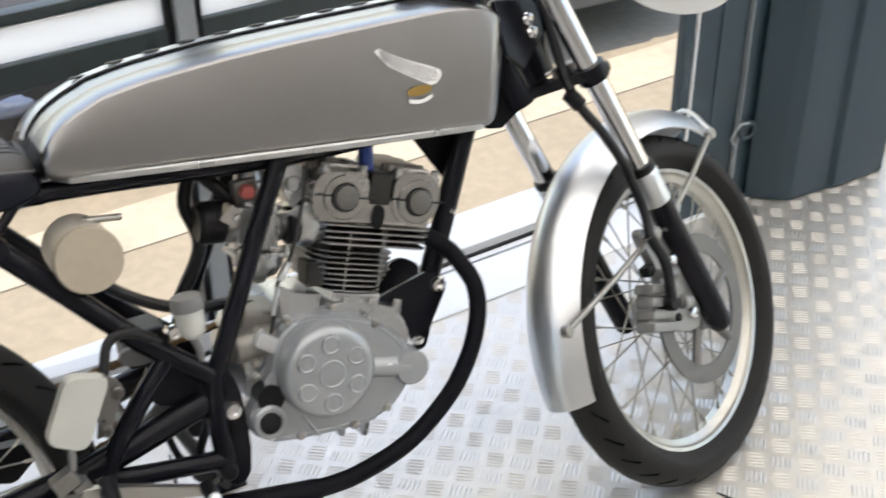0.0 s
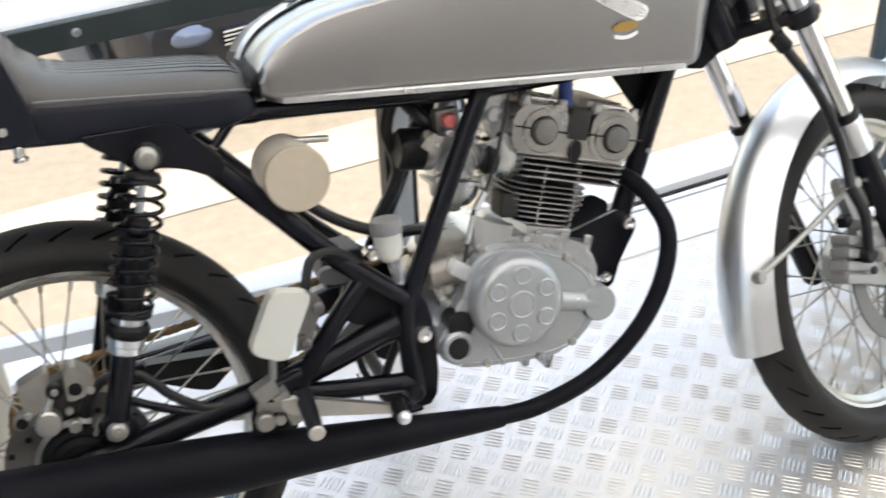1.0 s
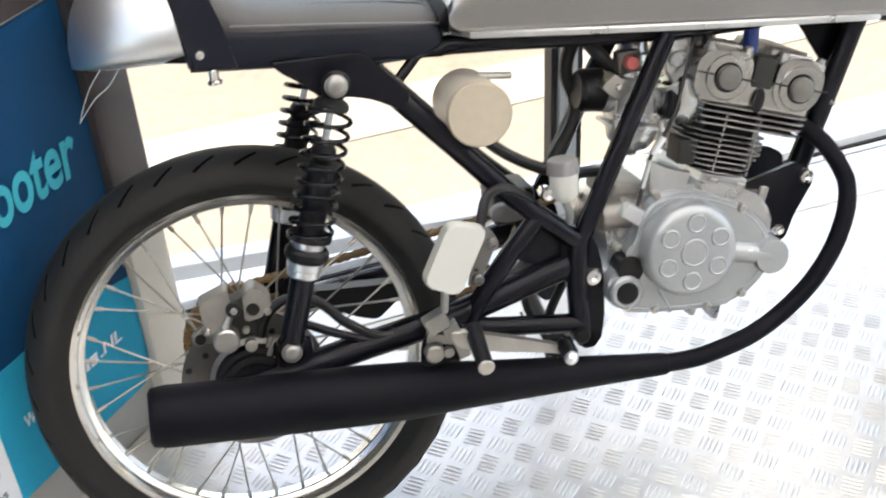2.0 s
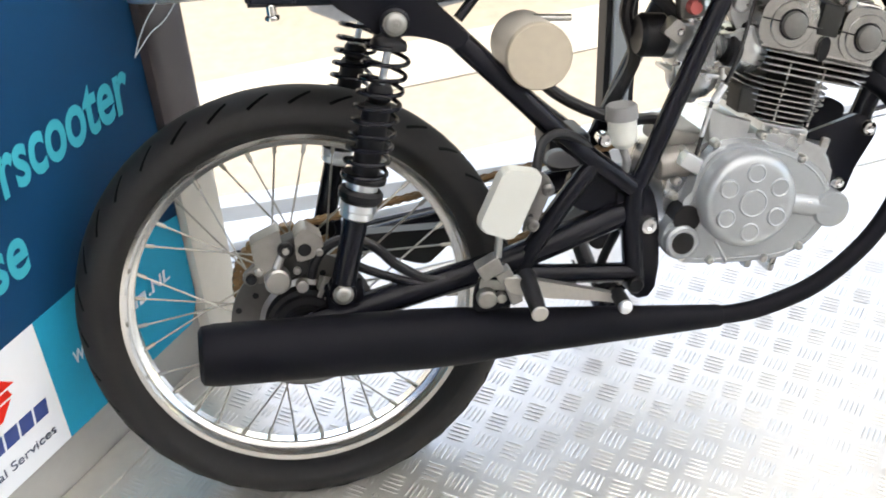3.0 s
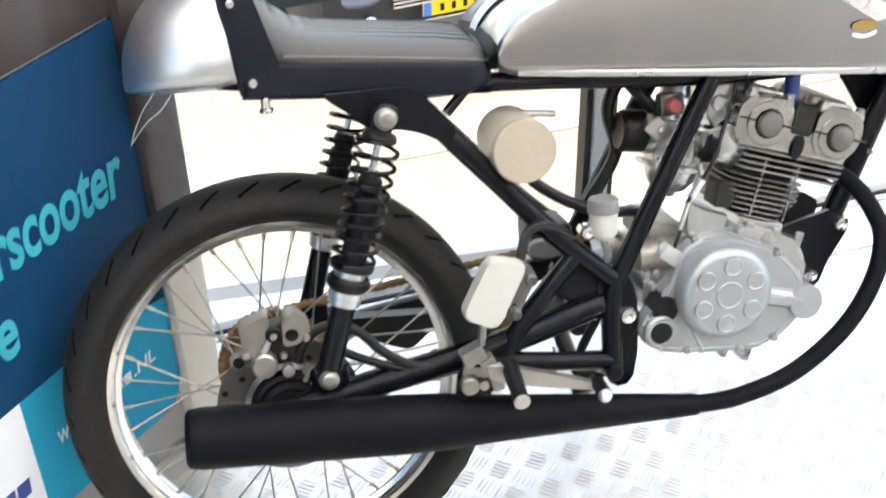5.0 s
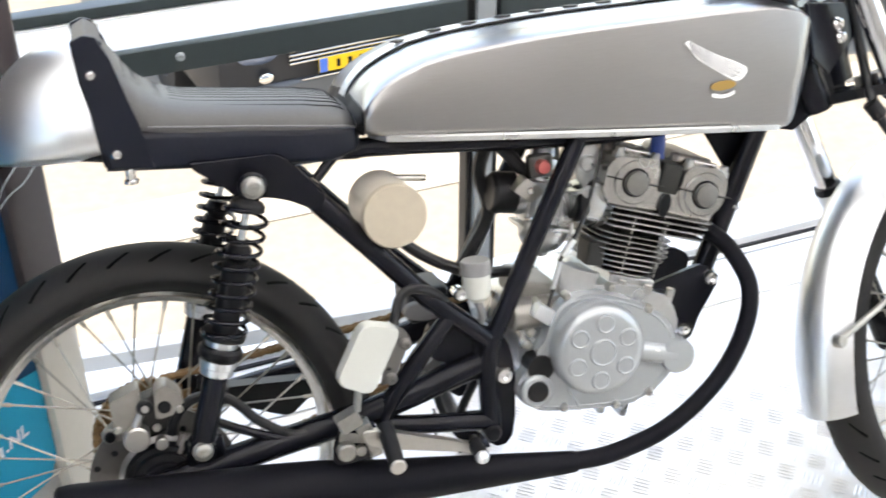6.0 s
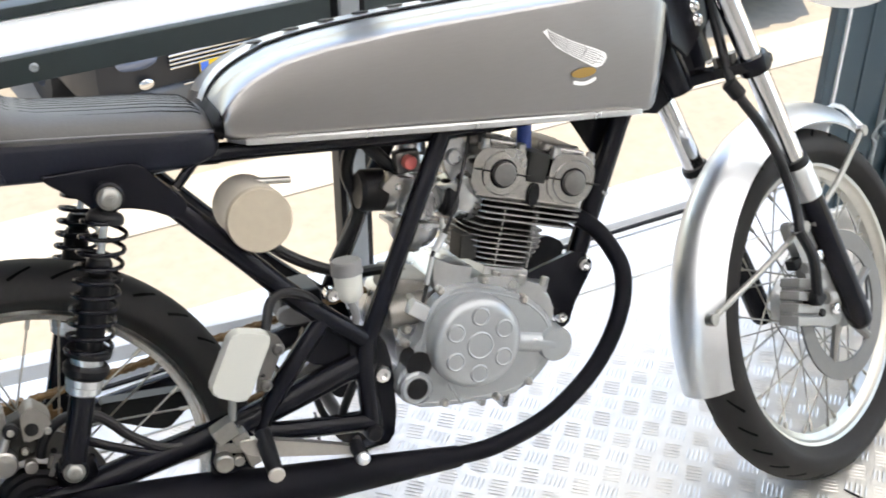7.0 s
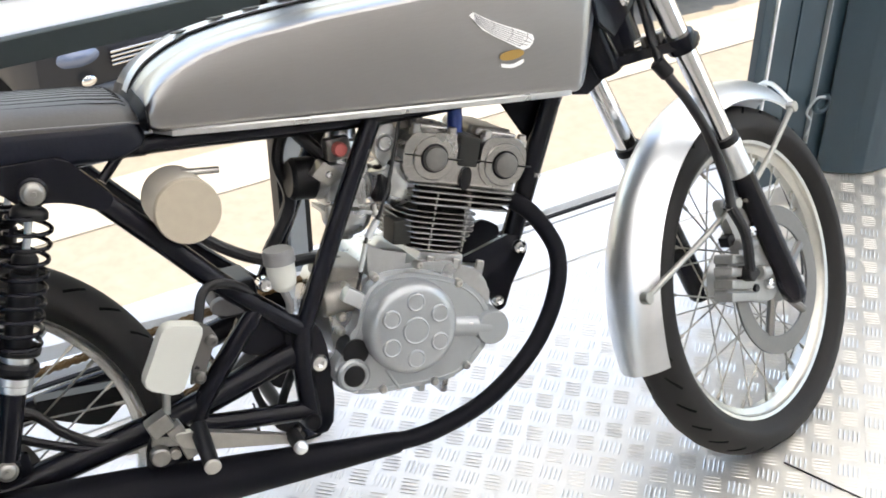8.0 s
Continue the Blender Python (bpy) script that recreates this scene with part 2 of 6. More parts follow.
def lathe(bm, profile, m=None, seg=32, closed=False):
    """Turns (radius, height) pairs about the z axis of m. closed: the profile is a ring."""
    m = m or Matrix()
    rings = []
    for r, h in profile:
        if r < 1e-6:
            rings.append([bm.verts.new(m @ Vector((0, 0, h)))])
        else:
            rings.append([bm.verts.new(m @ Vector((r * math.cos(a), r * math.sin(a), h))) for a in (2 * math.pi * k / seg for k in range(seg))])
    pairs = list(zip(rings, rings[1:])) + ([(rings[-1], rings[0])] if closed else [])
    for a, b in pairs:
        for k in range(seg):
            j = (k + 1) % seg
            if len(a) == 1 and len(b) == 1:
                continue
            if len(a) == 1:
                bm.faces.new((a[0], b[j], b[k]))
            elif len(b) == 1:
                bm.faces.new((a[k], a[j], b[0]))
            else:
                bm.faces.new((a[k], a[j], b[j], b[k]))
    return bm


def along(p, q):
    """A frame at p whose z axis points to q."""
    p, q = Vector(p), Vector(q)
    return Matrix.Translation(p) @ (q - p).to_track_quat("Z", "Y").to_matrix().to_4x4()


def rod(bm, p, q, r, seg=16, chamfer=0.0):
    """A cylinder from p to q with chamfered ends."""
    length = (Vector(q) - Vector(p)).length
    c = chamfer or min(r * 0.15, length * 0.2)
    return lathe(bm, [(0, 0), (r - c, 0), (r, c), (r, length - c), (r - c, length), (0, length)], along(p, q), seg)


def box(bm, size, m, bevel=0.0, seg=2):
    """A box of that size round the origin of m, with rounded edges."""
    x, y, z = (s / 2 for s in size)
    vs = add(bm, [m @ Vector((i * x, j * y, k * z)) for i in (-1, 1) for j in (-1, 1) for k in (-1, 1)],
             [(0, 1, 3, 2), (4, 6, 7, 5), (0, 4, 5, 1), (2, 3, 7, 6), (0, 2, 6, 4), (1, 5, 7, 3)])
    if bevel:
        es = list({e for v in vs for e in v.link_edges})
        bmesh.ops.bevel(bm, geom=es, offset=bevel, segments=seg, affect="EDGES", profile=0.5)
    return bm


def slab(bm, outline, lo, hi, m=None, bevel=0.0, seg=2, axis="y"):
    """Extrudes an outline of (x, z) pairs from y=lo to y=hi (axis y), or of (x, y) pairs in z (axis z)."""
    m = m or Matrix()
    n = len(outline)
    put = (lambda a, b, h: m @ Vector((a, h, b))) if axis == "y" else (lambda a, b, h: m @ Vector((a, b, h)))
    vs = add(bm, [put(a, b, lo) for a, b in outline] + [put(a, b, hi) for a, b in outline],
             [tuple(range(n)), tuple(range(2 * n - 1, n - 1, -1))] + [(i, i + n, (i + 1) % n + n, (i + 1) % n) for i in range(n)])
    if bevel:
        es = list({e for v in vs for e in v.link_edges})
        bmesh.ops.bevel(bm, geom=es, offset=bevel, segments=seg, affect="EDGES", profile=0.5)
    return bm


def smooth_outline(pts, steps=4):
    """A closed rounded outline through (a, b) pairs."""
    n = len(pts)
    out = []
    for i in range(n):
        a, b, c, d = (Vector(pts[(i + k) % n]) for k in (-1, 0, 1, 2))
        for k in range(steps):
            t = k / steps
            out.append(tuple(0.5 * (2 * b + (c - a) * t + (2 * a - 5 * b + 4 * c - d) * t * t + (3 * b - a - 3 * c + d) * t ** 3)))
    return out


def loft(bm, rings, cap=True, close=True):
    """Joins rings of equal length."""
    vr = [[bm.verts.new(v) for v in ring] for ring in rings]
    n = len(vr[0])
    for a, b in zip(vr, vr[1:]):
        for k in range(n if close else n - 1):
            bm.faces.new((a[k], a[(k + 1) % n], b[(k + 1) % n], b[k]))
    if cap:
        bm.faces.new(vr[0][::-1])
        bm.faces.new(vr[-1])
    return bm


def superellipse(w, h, power, n=48):
    """(y, z) pairs of a rounded rectangle of half sizes w and h."""
    out = []
    for k in range(n):
        a = 2 * math.pi * k / n
        c, s = math.cos(a), math.sin(a)
        out.append((w * math.copysign(abs(c) ** (2 / power), c), h * math.copysign(abs(s) ** (2 / power), s)))
    return out


def bolt(bm, p, way, r=0.008, h=0.006):
    """A domed bolt head with a socket, standing on p."""
    m = along(p, Vector(p) + Vector(way))
    lathe(bm, [(0, h * 0.55), (r * 0.4, h * 0.55), (r * 0.42, h), (r * 0.75, h * 0.92), (r, h * 0.5), (r, -h)], m, 14)
    return bm

# ---- platform: directions of the trailer body ----
TURN = radians(8.5)
ALONG = Vector((math.cos(TURN), math.sin(TURN), 0))
OUT = Vector((-math.sin(TURN), math.cos(TURN), 0))
EDGE = Vector((1.12, 0.560, 0))          # inner edge of the threshold
GROUND = -2.0


def at_edge(a, out, z):
    """A place a metres along the window side from EDGE, out metres outwards, z up."""
    return EDGE + a * ALONG + out * OUT + Vector((0, 0, z))


def beam(bm, a0, a1, o0, o1, z0, z1, bevel=0.003):
    """A straight profile along the window side."""
    m = Matrix.Translation(at_edge((a0 + a1) / 2, (o0 + o1) / 2, (z0 + z1) / 2)) @ Matrix.Rotation(TURN, 4, "Z")
    return box(bm, (a1 - a0, o1 - o0, z1 - z0), m, bevel)


# left-hand wall, at an angle to the window side
WALL0 = Vector((-0.408, -0.005, 0))
WDIR = Vector((0.233, 0.282, 0)).normalized()
WOUT = Vector((-WDIR.y, WDIR.x, 0))      # away from the platform


def wall_frame(a, z, out=0.0):
    """A frame on the left-hand wall: x along it, y up, z towards the platform."""
    m = Matrix((WDIR, Vector((0, 0, 1)), -WOUT)).transposed().to_4x4()
    return Matrix.Translation(WALL0 + a * WDIR + out * WOUT + Vector((0, 0, z))) @ m


# floor sheet
bm = bmesh.new()
A = WALL0 - 1.6 * WDIR + 0.05 * WOUT
B = WALL0 + 0.52 * WDIR + 0.05 * WOUT
C = at_edge(-1.2, 0.0, 0)
D = at_edge(3.6, 0.0, 0)
corner = [A, B, C, D, Vector((4.9, -2.6, 0)), Vector((-1.5, -2.6, 0))]
slab(bm, [(p.x, p.y) for p in corner], -0.05, 0.0, axis="z")
floor = structure("floor", bm, M_PLATE, "worn aluminium five-bar tread plate floor of the show platform", "floor")

# closed body of the trailer under the platform
bm = bmesh.new()
mid = sum((p for p in corner), Vector()) / 6
slab(bm, [tuple((mid + (p - mid) * 0.97).xy) for p in corner], GROUND, -0.052, axis="z")
structure("platform_base", bm, M_GREYALU, "closed grey trailer body under the platform", "trailer")

# raised bars of the tread plate, in groups of five that alternate in direction
PITCH = 0.0592


def inside(x, y):
    p = Vector((x, y, 0))
    if (p - at_edge(0, 0, 0)).dot(OUT) > -0.012 or (p - WALL0).dot(WOUT) > -0.03:
        return False
    return -1.35 < y and -1.2 < x < 3.2


bar_v, bar_f = [], []


def tread_bar(cx, cy, ang, length, width, h):
    """One low lens-shaped bar."""
    c, s = math.cos(ang), math.sin(ang)
    base = len(bar_v)
    for a, b, z in ((-1, 0, 0), (-0.62, -1, 0), (0.62, -1, 0), (1, 0, 0), (0.62, 1, 0), (-0.62, 1, 0), (-0.62, 0, 1), (0.62, 0, 1)):
        u, v = a * length / 2, b * width / 2
        bar_v.append((cx + c * u - s * v, cy + s * u + c * v, z * h + 0.0003))
    for f in ((0, 1, 6), (1, 2, 7, 6), (2, 3, 7), (3, 4, 7), (4, 5, 6, 7), (5, 0, 6)):
        bar_f.append(tuple(base + i for i in f))


ROWDIR = radians(8.6)
ca, sa = math.cos(ROWDIR), math.sin(ROWDIR)
for i in range(-32, 52):
    for j in range(-32, 32):
        for kind in (0, 1):
            u, v = (i + 0.5 * kind) * PITCH, (j + 0.5 * kind) * PITCH
            x, y = 0.233 + ca * u - sa * v, 0.019 + sa * u + ca * v
            if not inside(x, y):
                continue
            way = ROWDIR + radians(-41 if kind else 43)
            for k in range(-2, 3):
                off = k * 0.0076
                tread_bar(x - math.sin(way) * off, y + math.cos(way) * off, way, 0.0325 - 0.0012 * abs(k), 0.0036, 0.0009)
me = bpy.data.meshes.new("tread_relief")
me.from_pydata(bar_v, [], bar_f)
me.materials.append(M_BARS)
relief = new("tread_relief", me)
relief.parent = floor
tagged(relief, "raised bars of the tread plate", "", "", "stuff")

# seam between two floor plates
bm = bmesh.new()
box(bm, (0.8, 0.0025, 0.0016), Matrix.Translation((1.393, -0.412, 0.0012)) @ Matrix.Rotation(radians(-59), 4, "Z"))
part("plate_seam", bm, M_BLACK, floor, "dark joint between floor plates")

# threshold: pale profile with a dark gasket line
bm = bmesh.new()
beam(bm, -1.25, 3.6, 0.0, 0.30, -0.05, 0.004, 0.002)
threshold = structure("threshold", bm, M_SILL, "pale aluminium threshold profile along the platform edge", "threshold")
bm = bmesh.new()
beam(bm, -1.25, 3.6, 0.142, 0.150, 0.002, 0.009, 0.001)
part("gasket", bm, M_BLACK, threshold, "black rubber gasket line")
bm = bmesh.new()
beam(bm, -1.25, 3.6, 0.122, 0.125, 0.003, 0.0075, 0.0005)
part("groove", bm, M_GREYALU, threshold)
bm = bmesh.new()
beam(bm, -1.25, 3.6, 0.158, 0.20, 0.003, 0.02, 0.003)
part("outer_lip", bm, M_SILL, threshold)

# balustrade on the window side
balustrade = thing("balustrade", "dark metal balustrade with pale band along the platform edge", "balustrade", kind="structure")
bm = bmesh.new()
p, q = Vector((-0.35, 0.527, 0.095)), Vector((0.60, 0.574, 0.085))
box(bm, ((q - p).length, 0.035, 0.032), Matrix.Translation((p + q) / 2) @ (q - p).to_track_quat("X", "Z").to_matrix().to_4x4(), 0.003)
part("bottom_rail", bm, M_RAIL, balustrade, "grey anodised bottom rail")
bm = bmesh.new()
beam(bm, -1.25, 0.66, 0.14, 0.165, 0.603, 0.646)
part("dark_rail", bm, M_TEAL_DARK, balustrade, "dark green-grey flat rail with a screw")
bm = bmesh.new()
bolt(bm, at_edge(-1.017, 0.14, 0.628), -OUT, 0.007, 0.005)
part("rail_screw", bm, M_GREYALU, balustrade)
bm = bmesh.new()
beam(bm, -1.25, 0.66, 0.150, 0.156, 0.648, 0.700, 0.001)
part("pale_band", bm, M_BAND, balustrade, "bright white translucent band")
bm = bmesh.new()
beam(bm, -1.25, 0.66, 0.138, 0.167, 0.7025, 0.7055, 0.001)
part("rail_bead", bm, M_SILL, balustrade)
bm = bmesh.new()
beam(bm, -1.25, 0.66, 0.138, 0.167, 0.707, 0.725)
part("top_rail", bm, M_TEAL_DARK, balustrade, "dark top rail")
bm = bmesh.new()
beam(bm, -0.536, -0.502, 0.13, 0.175, 0.0, 2.2)
part("post", bm, M_GREYALU, balustrade, "grey aluminium upright post")
bm = bmesh.new()
beam(bm, -0.500, -0.490, 0.138, 0.170, 0.0, 2.2, 0.001)
beam(bm, -0.549, -0.538, 0.138, 0.170, 0.0, 2.2, 0.001)
part("post_seal", bm, M_BLACK, balustrade, "black rubber seal beside the post")

# left-hand wall with its printed panel
bm = bmesh.new()
slab(bm, [(-2.9, 0), (0.44, 0), (0.44, 2.3), (-2.9, 2.3)], -0.06, 0.0, wall_frame(0, 0), axis="z")
wall_left = structure("wall_left", bm, M_WALL, "grey panelled end wall of the show platform", "wall")
bm = bmesh.new()
slab(bm, [(-2.9, 0.74), (0.372, 0.74), (0.372, 2.28), (-2.9, 2.28)], 0.001, 0.006, wall_frame(0, 0), axis="z")
part("upper_panel", bm, M_POST, wall_left, "glossy taupe upper wall panel")
bm = bmesh.new()
box(bm, (2.0, 0.006, 0.046), wall_frame(-0.5, 0.003, -0.030), 0.002)
part("floor_trim", bm, M_PLATE, wall_left, "aluminium trim strip where wall meets floor")
bm = bmesh.new()
slab(bm, smooth_outline([(0.375, -0.05), (0.375, 0.012), (0.385, 0.02), (0.44, 0.02), (0.452, 0.01), (0.452, -0.05)], 3), 0.40, 2.28,
     wall_frame(0, 0) @ Matrix(((1, 0, 0, 0), (0, 0, 1, 0), (0, 1, 0, 0), (0, 0, 0, 1))), axis="z")
corner_post = tagged(part("corner_post", bm, M_POST, None, ""), "glossy taupe corner post beside the printed panel", "post", "", "structure")

# lower part of the post, with the floor's reflection painted on
bm = bmesh.new()
slab(bm, smooth_outline([(0.375, -0.05), (0.375, 0.012), (0.385, 0.02), (0.44, 0.02), (0.452, 0.01), (0.452, -0.05)], 3), 0, 0.40,
     wall_frame(0, 0) @ Matrix(((1, 0, 0, 0), (0, 0, 1, 0), (0, 1, 0, 0), (0, 0, 0, 1))), axis="z")
part("post_foot", bm, M_POST_LIT, corner_post, "lower part of the post, floor reflection painted pale beige")

banner = thing("advertising_panel", "navy and cyan printed advertising panel with light lettering", "sign", wall_frame(0, 0, -0.002))


def sheet(bm, outline, lo, hi):
    return slab(bm, outline, lo, hi, axis="z")


bm = bmesh.new()
sheet(bm, [(-0.75, 0.092), (0.352, 0.092), (0.371, 0.128), (0.371, 0.735), (-0.75, 0.735)], 0.0, 0.006)
part("navy_field", bm, M_NAVY, banner, "dark blue printed field")
bm = bmesh.new()
sheet(bm, [(0.0885, 0.0925), (0.3515, 0.0925), (0.3705, 0.128), (0.3705, 0.29), (0.30, 0.305), (0.20, 0.312), (0.0885, 0.310)], 0.006, 0.0068)
part("cyan_field", bm, M_CYAN, banner, "cyan printed lower field")
bm = bmesh.new()
sheet(bm, [(-0.42, 0.0925), (0.088, 0.0925), (0.088, 0.310), (-0.42, 0.30)], 0.006, 0.0068)
part("white_field", bm, M_PRINTWHITE, banner, "white printed field")
# plain red and blue marks in place of the maker's emblem
bm = bmesh.new()
sheet(bm, [(-0.055, 0.252), (0.034, 0.252), (0.018, 0.268), (-0.030, 0.276)], 0.0068, 0.0074)
sheet(bm, [(-0.048, 0.236), (0.026, 0.236), (0.022, 0.248), (-0.052, 0.248)], 0.0068, 0.0074)
sheet(bm, [(-0.052, 0.208), (0.000, 0.208), (0.022, 0.232), (-0.060, 0.232)], 0.0068, 0.0074)
part("red_mark", bm, M_PRINTRED, banner, "plain red angular mark")
for k in range(6):
    bm = bmesh.new()
    x0 = -0.088 + 0.0265 * k
    sheet(bm, [(x0, 0.163), (x0 + 0.0225, 0.163), (x0 + 0.0255, 0.190), (x0 + 0.003, 0.190)], 0.0068, 0.0074)
    part("blue_mark", bm, M_PRINTBLUE, banner)
for x0, w in ((0.075, 0.030), (0.115, 0.022)):
    bm = bmesh.new()
    sheet(bm, [(x0, 0.606), (x0 + w, 0.606), (x0 + w + 0.006, 0.656), (x0 + 0.006, 0.656)], 0.006, 0.0068)
    part("cyan_mark", bm, M_LETTER, banner)


def lettering(text, size, x, y, mat, parent, z, width=None, shear=0.0, name="lettering", align="LEFT", bold=0.0):
    """Flat letters in the parent's x-y plane. width: what the line is fitted to."""
    cu = bpy.data.curves.new(name, "FONT")
    cu.body, cu.size, cu.shear, cu.align_x = text, size, shear, align
    cu.extrude = 0.0003
    cu.offset = bold
    tmp = new(name, cu)
    me = bpy.data.meshes.new_from_object(tmp.evaluated_get(bpy.context.evaluated_depsgraph_get()))
    bpy.data.objects.remove(tmp)
    xs = [v.co.x for v in me.vertices]
    if width:
        k = width / (max(xs) - min(xs))
        me.transform(Matrix.Diagonal((k, 1, 1, 1)))
    me.transform(Matrix.Translation((x, y, z)))
    me.materials.clear()
    me.materials.append(mat)
    ob = new(name, me)
    ob.parent = parent
    return tagged(ob, "lettering reading " + text)


lettering("motorscooter", 0.114, -0.036, 0.499, M_LETTER, banner, 0.0071, 0.372, 0.14, bold=0.0026)
lettering("lease", 0.114, -0.034, 0.385, M_LETTER, banner, 0.0071, 0.147, 0.14, bold=0.0026)
lettering("Financial Services", 0.022, -0.108, 0.124, M_LETTERDARK, banner, 0.0077, 0.175, 0.0)
lettering("WWW", 0.030, 0.130, 0.199, M_PRINTWHITE, banner, 0.0077, 0.060, 0.1, bold=0.0006)
lettering(".NL", 0.030, 0.282, 0.203, M_PRINTWHITE, banner, 0.0077, 0.046, 0.1, bold=0.0006)
for k in range(5):
    bm = bmesh.new()
    sheet(bm, [(0.192 + 0.018 * k, 0.2), (0.206 + 0.018 * k, 0.2), (0.206 + 0.018 * k, 0.218), (0.192 + 0.018 * k, 0.218)], 0.0068, 0.0074)
    part("white_mark", bm, M_PRINTWHITE, banner)

# dark teal pillar and door frame at the far end
pillar = thing("corner_pillar", "dark teal coated metal corner pillar with folded faces", "pillar", kind="structure")
PA, PB, PC = Vector((1.763, 0.661, 0)), Vector((1.852, 0.612, 0)), Vector((2.117, 0.629, 0))
bm = bmesh.new()
slab(bm, [(PA.x, PA.y), (PB.x - 0.03, PB.y + 0.012), (PB.x, PB.y), (PB.x + 0.03, PB.y + 0.002), (PC.x - 0.16, PC.y - 0.006), (PC.x - 0.15, PC.y - 0.018),
          (PC.x, PC.y), (PC.x + 0.40, PC.y + 0.4), (PA.x + 0.42, PA.y + 0.4)], 0.004, 2.28, axis="z", bevel=0.004)
part("column", bm, M_TEAL, pillar, "folded teal column")
for a0, a1, o0, mat, nm in ((-0.043, 0.050, 0.012, M_TEAL, "frame_strip"), (-0.048, -0.044, -0.004, M_GREYALU, "pale_edge"), (-0.185, -0.049, 0.006, M_TEAL, "frame_panel"),
                            (-0.125, -0.119, 0.003, M_TEAL, "frame_ridge"), (-0.193, -0.187, 0.0, M_SILL, "white_edge"), (-0.222, -0.194, 0.004, M_TEAL, "outer_strip")):
    bm = bmesh.new()
    m = Matrix.Translation(PA + ALONG * (a0 + a1) / 2 + OUT * (o0 + 0.01) + Vector((0, 0, 1.14))) @ Matrix.Rotation(TURN, 4, "Z")
    box(bm, (a1 - a0, 0.02, 2.28), m, 0.002)
    part(nm, bm, mat, pillar)
bm = bmesh.new()
hz = Vector((PA.x - 0.030, PA.y - 0.004, 0.185))
for k in range(24):
    a, b = 2 * math.pi * k / 24, 2 * math.pi * (k + 1) / 24
    tube(bm, [hz + Vector((0.018 * math.cos(c), -0.012, 0.018 * math.sin(c))) for c in (a, b)], 0.006, 10)
rod(bm, hz - OUT * 0.010, hz + OUT * 0.014, 0.013, 16)
part("latch_ring", bm, M_TEAL, pillar, "teal round latch ring")
bm = bmesh.new()
tube(bm, [hz + Vector((0.0, -0.018, 0.02)), hz + Vector((-0.025, -0.022, 0.022)), hz + Vector((-0.045, -0.024, -0.005)), hz + Vector((-0.030, -0.022, -0.030)), hz + Vector((-0.034, -0.020, -0.065))], 0.0026, 8, 6)
part("cable", bm, M_GREYALU, pillar, "thin grey cable loop")

# unseen plain wall behind, added to darken reflections in the tank
bm = bmesh.new()
box(bm, (5.3, 0.06, 2.3), Matrix.Translation((0.95, -2.63, 1.15)), 0.0)
structure("added_back_wall", bm, M_BACK, "unseen plain taupe wall added behind for the tank to reflect", "wall")

# unseen canvas roof, added to keep sun off and soften the light
bm = bmesh.new()
slab(bm, [(-1.6, -2.7), (5.0, -2.7), (4.8, 2.5), (-1.6, 1.6)], 2.3, 2.302, axis="z")
ceiling = structure("ceiling", bm, M_CEIL, "unseen white canvas added over the platform to soften the light", "ceiling")

# ---- outside ----
bm = bmesh.new()
slab(bm, [(-300, -300), (300, -300), (300, 300), (-300, 300)], GROUND - 0.2, GROUND, axis="z")
ground = structure("ground", bm, M_PAVE, "sunlit beige paved ground", "ground")
bm = bmesh.new()
m = Matrix.Translation((1.2, 4.46, GROUND)) @ Matrix.Rotation(TURN, 4, "Z")
box(bm, (30, 0.42, 0.02), m, 0.004)
kerb = structure("kerb", bm, M_PAVEWHITE, "pale stone kerb along the paving", "kerb")


